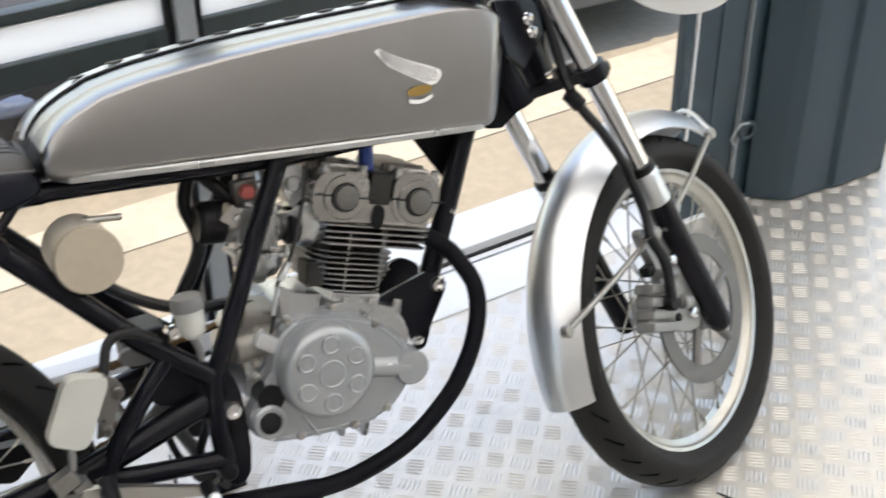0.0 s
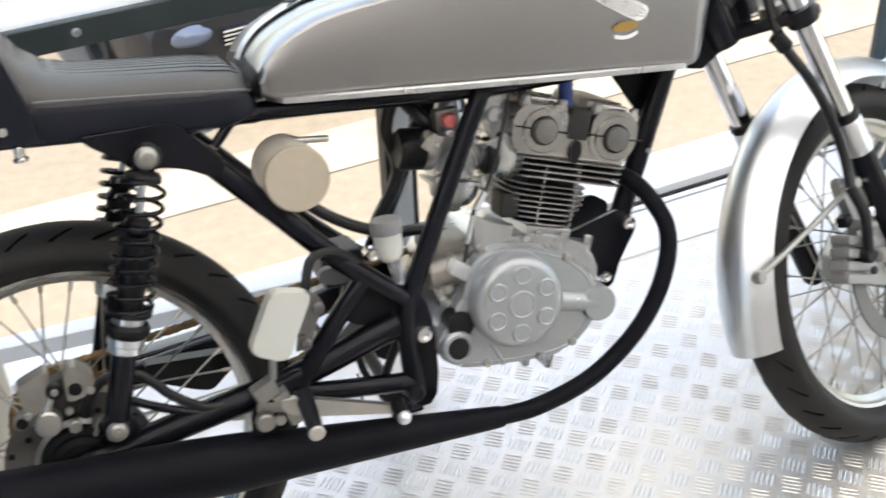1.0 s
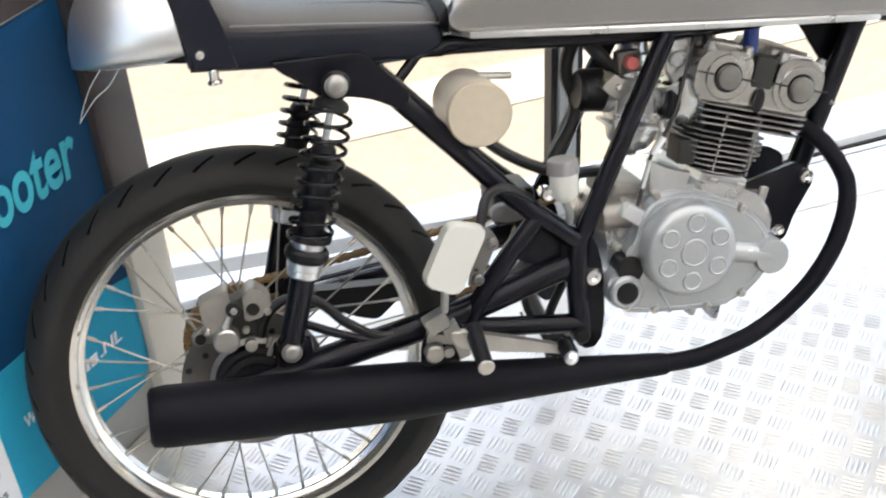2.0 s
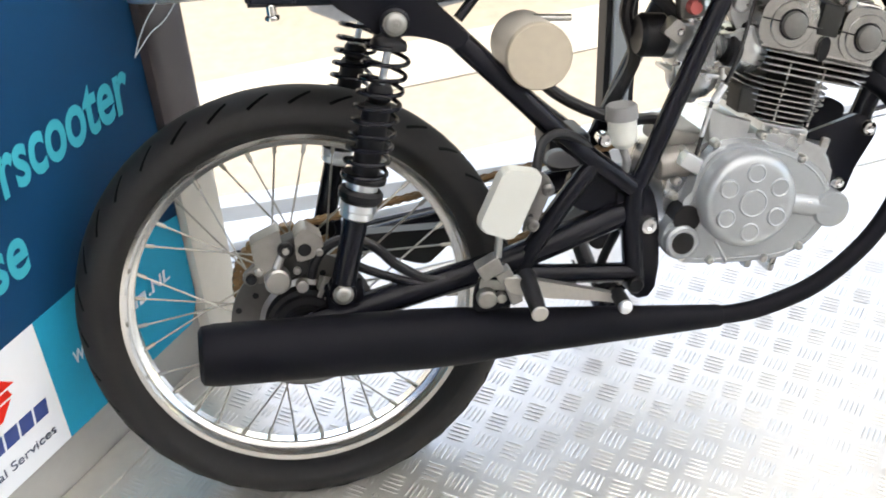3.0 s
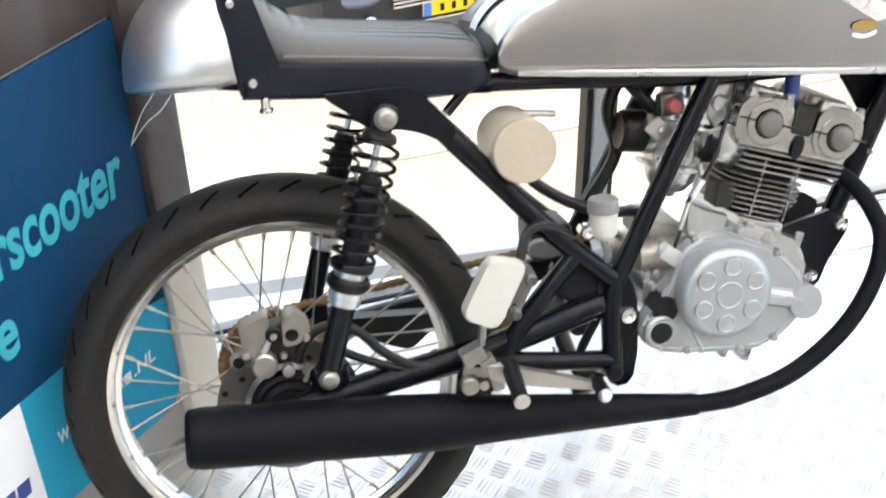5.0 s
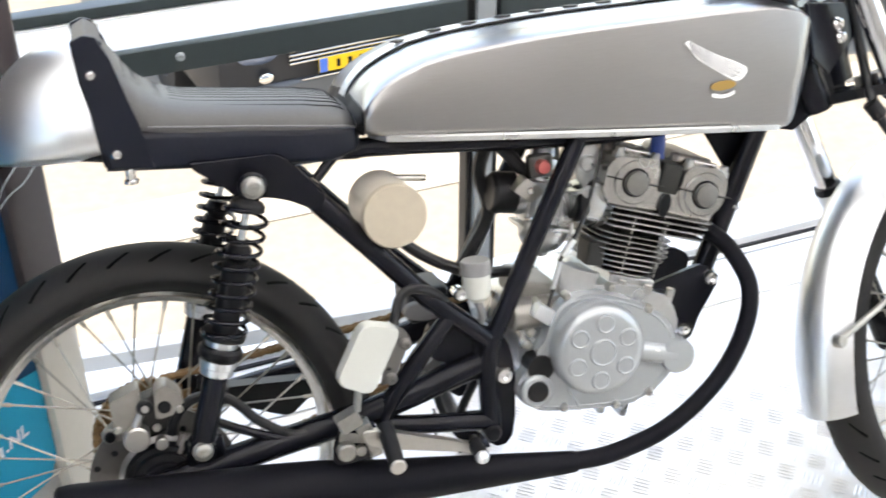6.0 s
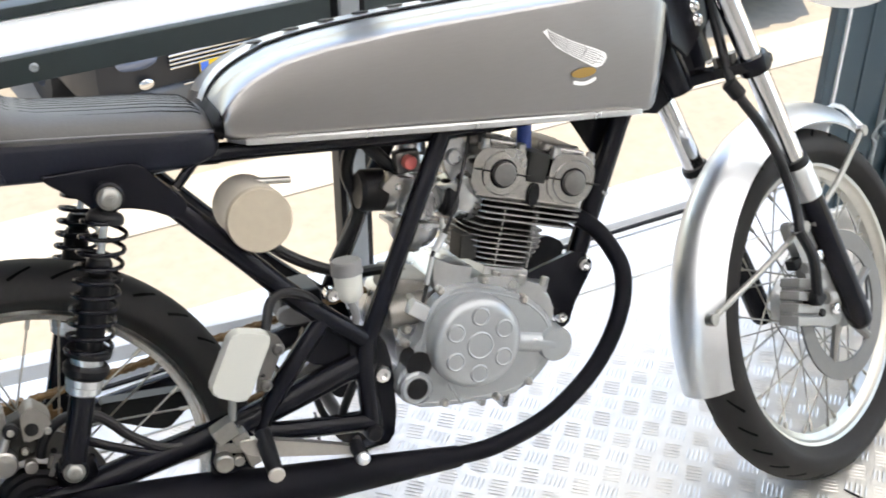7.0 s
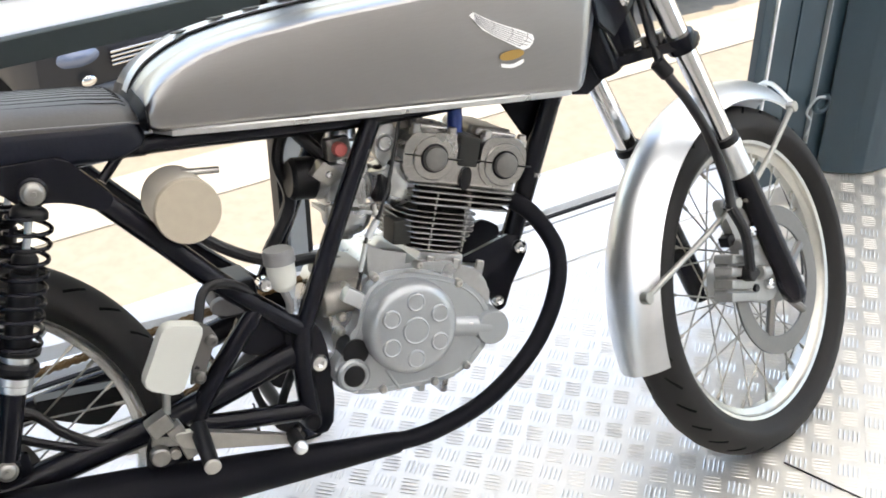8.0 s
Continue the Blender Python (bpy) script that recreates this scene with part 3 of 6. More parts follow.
def car(name, label, m, paint):
    """A parked car, front towards -y, origin on the ground under its nose."""
    c = thing(name, label, "car", m, "cars parked on the paving")
    bm = bmesh.new()
    rings = []
    for y, w, z0, z1 in ((0.0, 0.62, 0.30, 0.72), (0.05, 0.78, 0.24, 0.80), (0.25, 0.87, 0.22, 0.92), (0.9, 0.90, 0.20, 1.02), (1.2, 0.90, 0.20, 1.08), (1.9, 0.88, 0.20, 1.62),
                         (3.4, 0.86, 0.20, 1.64), (4.1, 0.84, 0.24, 1.15), (4.3, 0.72, 0.34, 0.95)):
        rings.append([(a, y, (z0 + z1) / 2 + b) for a, b in superellipse(w, (z1 - z0) / 2, 5, 40)])
    loft(bm, rings)
    part("body", bm, paint, c)
    bm = bmesh.new()
    box(bm, (1.5, 0.1, 0.16), Matrix.Translation((0, 0.02, 0.34)), 0.03, 3)
    part("bumper", bm, M_CARGREY, c, "dark grey plastic bumper")
    for s in (-1, 1):
        bm = bmesh.new()
        lathe(bm, [(0, -0.05), (0.10, -0.05), (0.17, -0.02), (0.19, 0.02), (0.10, 0.05), (0, 0.06)], Matrix.Translation((s * 0.565, 0.03, 0.645)) @ Matrix.Rotation(radians(90), 4, "X") @ Matrix.Diagonal((0.64, 0.42, 1, 1)), 24)
        part("headlamp", bm, M_LENS, c, "clear headlamp")
        bm = bmesh.new()
        lathe(bm, [(0, 0.012), (0.028, 0.010), (0.040, 0.002), (0.042, -0.01), (0, -0.03)], Matrix.Translation((s * 0.55, -0.035, 0.485)) @ Matrix.Rotation(radians(90), 4, "X"), 18)
        part("fog_lamp", bm, M_CHROME, c)
        for y in (0.85, 3.5):
            bm = bmesh.new()
            lathe(bm, [(0.0, -0.1), (0.2, -0.1), (0.32, -0.1), (0.34, -0.06), (0.34, 0.06), (0.32, 0.1), (0.2, 0.1), (0.18, 0.05), (0, 0.05)],
                  Matrix.Translation((s * 0.80, y, 0.34)) @ Matrix.Rotation(radians(90 * s), 4, "Y"), 28)
            part("wheel", bm, M_RUBBER, c)
    for k in range(4):
        bm = bmesh.new()
        box(bm, (0.84, 0.05, 0.018), Matrix.Translation((0, -0.020, 0.560 + 0.030 * k)), 0.006)
        part("grille_bar", bm, M_CHROME, c, "chrome grille bar")
    bm = bmesh.new()
    tube(bm, [(x, -0.045, z) for x, z in round_poly([(-0.44, 0.545), (0.44, 0.545), (0.44, 0.685), (-0.44, 0.685), (-0.44, 0.545)], 0.02, 4)], 0.011, 8)
    part("grille_surround", bm, M_CHROME, c, "chrome grille surround")
    bm = bmesh.new()
    box(bm, (0.52, 0.012, 0.105), Matrix.Translation((0, -0.05, 0.512)), 0.004)
    pl = part("plate", bm, M_YELLOW, c, "yellow registration plate with plain bars")
    bm = bmesh.new()
    box(bm, (0.045, 0.004, 0.10), Matrix.Translation((-0.235, -0.058, 0.512)), 0.001)
    part("plate_end", bm, M_EU, pl)
    for k in range(6):
        bm = bmesh.new()
        box(bm, (0.022, 0.004, 0.055), Matrix.Translation((-0.15 + 0.066 * k, -0.058, 0.512)), 0.001)
        part("plate_bar", bm, M_BLACK, pl)
    bm = bmesh.new()
    box(bm, (0.72, 0.02, 0.016), Matrix.Translation((0, -0.045, 0.432)), 0.005)
    part("lower_trim", bm, M_CHROME, c)
    return c


car("parked_car", "black car parked nose-on behind the balustrade, yellow plate", pose(1.125, 5.13, GROUND, 0, 0, 13) @ Matrix.Diagonal((1.04, 1, 0.8, 1)), M_CARPAINT)
car("parked_car", "dark car parked nose-on beside another on the paving", pose(4.30, 5.42, GROUND, 0, 0, 3), M_CARPAINT)

# ---- the motorcycle: x forward, y to its left, z up, leaning on its side stand ----
bike = thing("motorcycle", "small cafe racer motorcycle with bare aluminium tank and black frame", "motorcycle", pose(0, 0, 0, -17.5, 0, 3.5))
Y90 = Matrix.Rotation(radians(90), 4, "X")      # turns a z axis to -y


def at(x, y, z):
    return Matrix.Translation((x, y, z))


def mirrored(build, name, mat, parent, label=""):
    """The same part on both sides."""
    out = []
    for s in (-1, 1):
        bm = bmesh.new()
        build(bm, s)
        out.append(part(name, bm, mat, parent, label))
    return out


# wheels, built in a frame of their own: axle along z of the frame
def wheel(name, m, rim_r, tyre_r, tyre_w, label, rim_mat, hub_r=0.032, hub_w=0.055):
    w = part(name, lathe(bmesh.new(), [(0, -hub_w), (hub_r * 0.5, -hub_w), (hub_r * 1.2, -hub_w + 0.004), (hub_r * 1.25, -hub_w + 0.012), (hub_r * 0.8, -hub_w + 0.02), (hub_r * 0.75, hub_w - 0.02),
                                  (hub_r * 1.25, hub_w - 0.012), (hub_r * 1.2, hub_w - 0.004), (hub_r * 0.5, hub_w), (0, hub_w)], m, 32), M_CAST, bike, label)
    bm = bmesh.new()
    prof = []
    depth = tyre_r - rim_r + 0.012
    for k in range(25):
        a = math.pi * (-0.5 + k / 24) * 1.22
        prof.append((rim_r - 0.006 + depth * 0.40 + depth * 0.60 * math.cos(a) * (1 if math.cos(a) > 0 else 0.75), tyre_w / 2 * math.sin(a) * (1.0 if abs(math.sin(a)) < 0.98 else 1.0)))
    prof = [(rim_r - 0.011, -tyre_w * 0.25)] + prof + [(rim_r - 0.011, tyre_w * 0.25)]
    lathe(bm, prof, m, 96, closed=True)
    tyre = part("tyre", bm, M_RUBBER, w, "worn black road tyre", sharp=60)
    # slanted tread grooves
    n = 34
    for s in (-1, 1):
        bm = bmesh.new()
        for k in range(n):
            pts = []
            for j in range(5):
                lat = s * (0.34 + 0.38 * j / 4)
                a = 2 * math.pi * k / n + 0.10 * j / 4 * s + (0.09 if s > 0 else 0)
                ang = lat * 1.25
                r = rim_r - 0.006 + depth * 0.40 + depth * 0.60 * math.cos(ang) - 0.0022
                pts.append(m @ Vector((r * math.cos(a), r * math.sin(a), tyre_w / 2 * math.sin(ang))))
            tube(bm, pts, 0.0030, 5, 1)
        tagged(part("tread_groove", bm, M_GROOVE, w), kind="stuff")
    bm = bmesh.new()
    rw = tyre_w * 0.30
    lathe(bm, [(rim_r, -rw), (rim_r + 0.001, -rw + 0.004), (rim_r - 0.009, -rw + 0.008), (rim_r - 0.013, -rw * 0.45), (rim_r - 0.022, -rw * 0.24), (rim_r - 0.022, rw * 0.24), (rim_r - 0.013, rw * 0.45),
               (rim_r - 0.009, rw - 0.010), (rim_r + 0.001, rw - 0.004), (rim_r, rw), (rim_r - 0.003, rw + 0.0005), (rim_r - 0.014, rw - 0.004), (rim_r - 0.0155, rw - 0.007), (rim_r - 0.0165, rw * 0.62), (rim_r - 0.019, rw * 0.5), (rim_r - 0.025, rw * 0.36), (rim_r - 0.027, rw * 0.28),
               (rim_r - 0.027, -rw * 0.28), (rim_r - 0.025, -rw * 0.36), (rim_r - 0.019, -rw * 0.5), (rim_r - 0.0165, -rw * 0.62), (rim_r - 0.0155, -rw + 0.007), (rim_r - 0.014, -rw + 0.004), (rim_r - 0.003, -rw - 0.0005)], m, 96, closed=True)
    part("rim", bm, rim_mat, w, "aluminium rim")
    # 36 laced spokes with nipples; four alike kinds
    for kind in range(4):
        side = -1 if kind % 2 else 1
        lace = 1 if kind < 2 else -1
        a0 = 0.0
        p = Vector((hub_r * 1.22 * math.cos(lace * 1.05), hub_r * 1.22 * math.sin(lace * 1.05), side * (hub_w - 0.009)))
        q = Vector(((rim_r - 0.027) * math.cos(a0), (rim_r - 0.027) * math.sin(a0), side * 0.004))
        bm = bmesh.new()
        tube(bm, [p, q], 0.0014, 6)
        rod(bm, q - (q - p).normalized() * 0.013, q + (q - p).normalized() * 0.006, 0.0029, 8)
        first = part("spoke", bm, M_SPOKE, w)
        for k in range(9):
            ob = first if k == 0 else first.copy()
            if k:
                scene.collection.objects.link(ob)
            ob.matrix_local = m @ Matrix.Rotation(2 * math.pi * (k + (0.25 * kind)) / 9, 4, "Z")
    return w


def ring_plate(bm, r0, r1, h, m, holes=0, hole_at=0.0, seg=64):
    lathe(bm, [(r0, -h / 2), (r1, -h / 2), (r1, h / 2), (r0, h / 2)], m, seg, closed=True)
    return bm


AX = Vector((0.003, 0.0, 0.2825))
RW = Matrix.Translation(AX) @ Y90
rear_wheel = wheel("rear_wheel", RW, 0.2435, 0.2865, 0.094, "spoked rear wheel with bright alloy rim", M_RIM)

# rear brake disc, sprocket and chain
bm = bmesh.new()
ring_plate(bm, 0.058, 0.094, 0.004, at(AX.x, -0.072, AX.z) @ Y90)
rd = part("rear_brake_disc", bm, M_DISC, bike, "drilled dark steel rear brake disc")
bm = bmesh.new()
for k in range(18):
    a = 2 * math.pi * k / 18
    r = 0.070 if k % 2 else 0.083
    rod(bm, (r * math.cos(a), -0.0745, AX.z + r * math.sin(a)), (r * math.cos(a), -0.0735, AX.z + r * math.sin(a)), 0.0042, 10)
tagged(part("disc_hole", bm, M_BLACK, rd), kind="stuff")
bm = bmesh.new()
lathe(bm, [(0, 0.05), (0.03, 0.05), (0.05, 0.045), (0.062, 0.04), (0.064, 0.03), (0.05, 0.025), (0.0, 0.025)], at(0, -0.028, AX.z) @ Y90, 32)
part("disc_carrier", bm, M_CAST, rd)
bm = bmesh.new()
n = 34
out = []
for k in range(n):
    for d, r in ((0.0, 0.074), (0.3, 0.081), (0.5, 0.081), (0.8, 0.074)):
        a = 2 * math.pi * (k + d) / n
        out.append((r * math.cos(a), AX.z + r * math.sin(a)))
slab(bm, out, 0.058, 0.064)
part("rear_sprocket", bm, M_CHAIN, bike, "rusty rear sprocket", smooth=False)


def chain_links(p, q, count, name="chain"):
    bm = bmesh.new()
    p, q = Vector(p), Vector(q)
    d = (q - p) / count
    for k in range(count):
        a, b = p + d * k, p + d * (k + 1)
        off = 0.0035 if k % 2 else 0.0055
        for s in (-1, 1):
            tube(bm, [a + Vector((0, s * off, 0)), (a + b) / 2 + Vector((0, s * off, 0)), b + Vector((0, s * off, 0))], [0.0052, 0.0036, 0.0052], 6)
        rod(bm, a + Vector((0, -0.007, 0)), a + Vector((0, 0.007, 0)), 0.0035, 8)
    return bm


chain = part("drive_chain", chain_links((0.02, 0.061, AX.z + 0.080), (0.50, 0.061, 0.405), 38), M_CHAIN, bike, "rusty drive chain")
part("lower_run", chain_links((0.02, 0.061, AX.z - 0.080), (0.50, 0.061, 0.335), 38), M_CHAIN, chain)
bm = bmesh.new()
for k in range(26):
    a = radians(85 + 190 * k / 25)
    p = Vector((0.080 * math.cos(a), 0.061, AX.z + 0.080 * math.sin(a)))
    rod(bm, p - Vector((0, 0.008, 0)), p + Vector((0, 0.008, 0)), 0.0058, 8)
part("wrapped_run", bm, M_CHAIN, chain)

# rear caliper
# core painted dark for the shade between the caliper's castings
cal = part("rear_caliper", box(bmesh.new(), (0.056, 0.036, 0.052), at(-0.008, -0.078, 0.374) @ Matrix.Rotation(radians(-14), 4, "Y"), 0.006, 3), M_DARK_SHADED, bike, "cast rear brake caliper")
bm = bmesh.new()
rod(bm, (-0.023, -0.095, 0.358), (-0.023, -0.118, 0.358), 0.0165, 28)
part("piston_cap", bm, M_ZINC, cal)
bm = bmesh.new()
slab(bm, round_poly([(-0.049, 0.410), (-0.011, 0.423), (-0.010, 0.390), (-0.027, 0.372), (-0.047, 0.364)], 0.004), -0.106, -0.076, bevel=0.0025)
part("caliper_arm", bm, M_LIGHTCAST, cal, "grey cast caliper arm")
bm = bmesh.new()
slab(bm, round_poly([(0.006, 0.412), (0.021, 0.420), (0.041, 0.400), (0.038, 0.380), (0.004, 0.374)], 0.006), -0.104, -0.070, bevel=0.003)
part("caliper_body", bm, M_LIGHTCAST, cal, "grey cast caliper half")
bm = bmesh.new()
rod(bm, (0.016, -0.100, 0.390), (0.016, -0.1052, 0.390), 0.0085, 20)
part("caliper_hole", bm, M_BLACK, cal)
bm = bmesh.new()
rod(bm, (-0.0075, -0.104, 0.398), (-0.0075, -0.1205, 0.398), 0.0048, 6)
tube(bm, [(-0.013, -0.108, 0.390), (-0.022, -0.110, 0.374)], [0.0045, 0.0062], 10)
part("bleed_fitting", bm, M_ZINC, cal)
bm = bmesh.new()
rod(bm, (0.006, -0.100, 0.345), (0.006, -0.114, 0.345), 0.008, 14)
part("caliper_pin", bm, M_ZINC, cal)
bm = bmesh.new()
rod(bm, (-0.0553, -0.070, 0.3546), (-0.0553, -0.082, 0.3546), 0.0105, 16, 0.002)
slab(bm, round_poly([(-0.060, 0.362), (-0.048, 0.372), (-0.020, 0.366), (-0.030, 0.344), (-0.050, 0.346)], 0.004), -0.080, -0.068, bevel=0.002)
part("mounting_ear", bm, M_LIGHTCAST, cal)
bm = bmesh.new()
rod(bm, (-0.0553, -0.081, 0.3546), (-0.0553, -0.086, 0.3546), 0.0070, 12)
part("ear_bolt", bm, M_BLACK, cal, "black socket bolt")
bm = bmesh.new()
rod(bm, (-0.0075, -0.108, 0.398), (-0.0075, -0.1175, 0.398), 0.0100, 14, 0.002)
part("bleed_seat", bm, M_BLACK, cal)
# ribbed hub drum and black carrier disc behind
bm = bmesh.new()
for k in range(14):
    a = 2 * math.pi * k / 14
    box(bm, (0.045, 0.05, 0.004), at(AX.x, -0.03, AX.z) @ Matrix.Rotation(a, 4, "Y") @ at(0.045, 0, 0), 0.001)
lathe(bm, [(0, -0.03), (0.058, -0.03), (0.066, -0.02), (0.066, 0.025), (0.058, 0.035), (0, 0.036)], at(AX.x, -0.018, AX.z) @ Y90, 40)
part("ribbed_hub", bm, M_LIGHTCAST, rear_wheel, "grey ribbed hub")
# black carrier disc, also painted shadow over the lower hub
bm = bmesh.new()
lathe(bm, [(0, 0.0), (0.052, 0.0), (0.050, 0.012), (0.044, 0.014), (0.042, 0.020), (0.034, 0.022), (0.032, 0.028), (0, 0.028)], at(AX.x, -0.080, AX.z) @ Y90, 32)
part("shaded_carrier", bm, M_BLACK, cal)
bm = bmesh.new()
for k in range(6):
    a = radians(-6 + 13 * k)
    box(bm, (0.034, 0.012, 0.0062), at(AX.x, -0.090, AX.z) @ Matrix.Rotation(-a, 4, "Y") @ at(0.052, 0, 0), 0.0018)
slab(bm, [(AX.x + r * math.cos(radians(a)), AX.z + r * math.sin(radians(a))) for r, a in ((0.035, -8), (0.068, -8), (0.070, 12), (0.070, 32), (0.070, 52), (0.067, 66), (0.035, 66))], -0.0885, -0.080, bevel=0.001)
part("ribbed_carrier", bm, M_LIGHTCAST, cal, "grey ribbed carrier plate")
bm = bmesh.new()
for p in ((-0.044, -0.106, 0.372), (0.034, -0.104, 0.384), (0.003, -0.098, 0.362)):
    bolt(bm, p, (0, -1, 0), 0.005, 0.004)
pieces("caliper_bolt", bm, M_ZINC, cal)
bm = bmesh.new()
rod(bm, (0, -0.128, AX.z), (0, 0.128, AX.z), 0.010, 18)
lathe(bm, [(0, 0.02), (0.012, 0.02), (0.019, 0.012), (0.019, 0.0), (0, 0)], at(0, -0.122, AX.z) @ Y90, 6)
part("rear_axle", bm, M_ZINC, bike)

# swinging arm
PIV = Vector((0.435, 0, 0.358))


def arm(bm, s):
    tube(bm, [(PIV.x, s * 0.088, PIV.z + 0.004), (0.39, s * 0.092, 0.352), (0.305, s * 0.097, 0.333), (0.24, s * 0.100, 0.321), (0.16, s * 0.104, 0.312), (0.03, s * 0.108, 0.294), (-0.035, s * 0.108, 0.286)], 0.0185, 14, 5)
    rod(bm, (0.0, s * 0.094, AX.z), (0.0, s * 0.122, AX.z), 0.026, 20)
    box(bm, (0.05, 0.012, 0.052), at(0.057, s * 0.112, 0.318), 0.006)


mirrored(arm, "swingarm_leg", M_FRAME, bike, "black tubular swinging arm")
bm = bmesh.new()
rod(bm, (PIV.x, -0.10, PIV.z), (PIV.x, 0.10, PIV.z), 0.021, 18)
tube(bm, [(0.33, -0.09, 0.347), (0.325, 0.09, 0.347)], 0.016, 12)
part("swingarm_pivot", bm, M_FRAME, bike)
bm = bmesh.new()
tube(bm, [(0.205, -0.112, 0.322), (0.165, -0.112, 0.325), (0.128, -0.106, 0.3495), (0.111, -0.104, 0.3695), (0.0946, -0.102, 0.3847), (0.069, -0.100, 0.3928), (0.0517, -0.100, 0.3918), (0.0362, -0.100, 0.3822), (0.025, -0.100, 0.3671), (0.0193, -0.098, 0.350)], 0.0066, 10, 6)
part("brake_hose", bm, M_HOSE, bike, "black rear brake hose")
bm = bmesh.new()
tube(bm, [(0.055, -0.105, 0.372), (0.10, -0.108, 0.345), (0.15, -0.112, 0.322), (0.165, -0.112, 0.326)], 0.006, 10, 5)
part("torque_arm", bm, M_FRAME, bike)
bm = bmesh.new()
slab(bm, round_poly([(0.105, 0.337), (0.228, 0.325), (0.228, 0.306), (0.188, 0.276), (0.165, 0.284), (0.108, 0.312)], 0.006), 0.050, 0.075, bevel=0.002)
part("chain_guard", bm, M_BLACK, bike, "black plastic chain guard")


# shock absorbers
def shock(s):
    y = -0.135 if s < 0 else 0.095
    top, low = Vector((0.157, y, 0.6625)), Vector((0.053, y, 0.341))
    d = (low - top).normalized()
    bm = bmesh.new()
    m = along(top, low)
    L = (low - top).length
    lathe(bm, [(0, 0.010), (0.011, 0.012), (0.013, 0.017), (0.019, 0.020), (0.0215, 0.024), (0.0215, 0.030), (0.012, 0.032), (0, 0.033)], m, 28)
    sh = part("shock_absorber", bm, M_BLACK, bike, "black coil-over rear shock absorber")
    bm = bmesh.new()
    turns = 9.5
    pts = [m @ Vector((0.0262 * math.cos(a), 0.0262 * math.sin(a), h)) for a, h in
           ((2 * math.pi * turns * k / 230, 0.027 + 0.165 * (k / 230) ** 0.95) for k in range(231))]
    tube(bm, pts, 0.0029, 8)
    part("coil_spring", bm, M_FRAME, sh, "glossy black coil spring")
    bm = bmesh.new()
    lathe(bm, [(0.0, 0.184), (0.026, 0.184), (0.028, 0.187), (0.027, 0.193), (0.0, 0.194)], m, 28)
    lathe(bm, [(0.0, 0.203), (0.024, 0.203), (0.0275, 0.207), (0.0275, 0.214), (0.022, 0.221), (0.0, 0.222)], m, 28)
    lathe(bm, [(0.0, 0.073), (0.012, 0.074), (0.0155, 0.079), (0.0155, 0.090), (0.012, 0.094), (0.0, 0.094)], m, 24)
    lathe(bm, [(0.0, 0.094), (0.0155, 0.096), (0.0165, 0.102), (0.0165, 0.186), (0.0, 0.187)], m, 24)
    pieces("spring_seat", bm, M_BLACK, sh)
    bm = bmesh.new()
    lathe(bm, [(0.0, 0.193), (0.0195, 0.193), (0.0195, 0.204), (0.0, 0.204)], m, 24)
    lathe(bm, [(0.0, 0.220), (0.0225, 0.220), (0.0225, 0.229), (0.0205, 0.231), (0.0205, 0.239), (0.016, 0.242), (0, 0.242)], m, 24)
    lathe(bm, [(0.0, 0.030), (0.0045, 0.030), (0.0045, 0.075), (0.0, 0.075)], m, 16)
    pieces("preload_ring", bm, M_ALU, sh, "bright adjuster ring")
    bm = bmesh.new()
    lathe(bm, [(0.0, 0.24), (0.0150, 0.241), (0.0155, 0.246), (0.0155, L - 0.012), (0.010, L + 0.004), (0.0, L + 0.006)], m, 20)
    part("lower_tube", bm, M_FRAME, sh)
    bm = bmesh.new()
    for p, r in ((top, 0.018), (low, 0.017)):
        rod(bm, p - Vector((0, s * 0.016, 0)), p + Vector((0, s * 0.013, 0)), r, 24)
    pieces("shock_eye", bm, M_FRAME, sh)
    bm = bmesh.new()
    for p, r in ((top, 0.0140), (low, 0.0130)):
        lathe(bm, [(0, 0.0085), (r * 0.22, 0.0083), (r * 0.25, 0.0072), (r * 0.5, 0.0072), (r * 0.72, 0.0060), (r * 0.86, 0.0040), (r * 0.90, 0.0018), (r, 0.0016), (r, 0.0), (0, 0)], along(p + Vector((0, s * 0.013, 0)), p + Vector((0, s, 0))), 20)
    pieces("dome_nut", bm, M_ZINCDULL, sh, "dull domed nut with a washer")


shock(-1)
shock(1)

# frame tubes
frame_part = part("frame", tube(bmesh.new(), [(0.995, 0, 0.775), (1.03, 0, 0.655)], 0.027, 20), M_FRAME, bike, "black painted tubular frame")


def frame_piece(name, pts, r, steps=1, both=True, mat=None):
    for s in ((-1, 1) if both else (1,)):
        bm = bmesh.new()
        tube(bm, [(x, s * y, z) for x, y, z in pts], r, 14, steps)
        part(name, bm, mat or M_FRAME, frame_part)


frame_piece("backbone_tube", [(0.16, 0.085, 0.678), (0.312, 0.075, 0.674), (0.60, 0.07, 0.645), (0.80, 0.04, 0.638), (0.94, 0.012, 0.665)], 0.0125, 4)
frame_piece("seat_rail", [(0.30, 0.08, 0.672), (0.16, 0.085, 0.688), (0.03, 0.085, 0.708), (-0.04, 0.06, 0.716), (-0.06, 0.0, 0.716)], 0.010, 4)
frame_piece("rear_stay", [(0.222, 0.10, 0.640), (0.245, 0.10, 0.613), (0.302, 0.10, 0.547), (0.366, 0.10, 0.472), (0.443, 0.098, 0.397)], 0.0142, 4)
frame_piece("centre_stay", [(0.592, 0.085, 0.645), (0.545, 0.09, 0.565), (0.452, 0.098, 0.398)], 0.0130, 1)
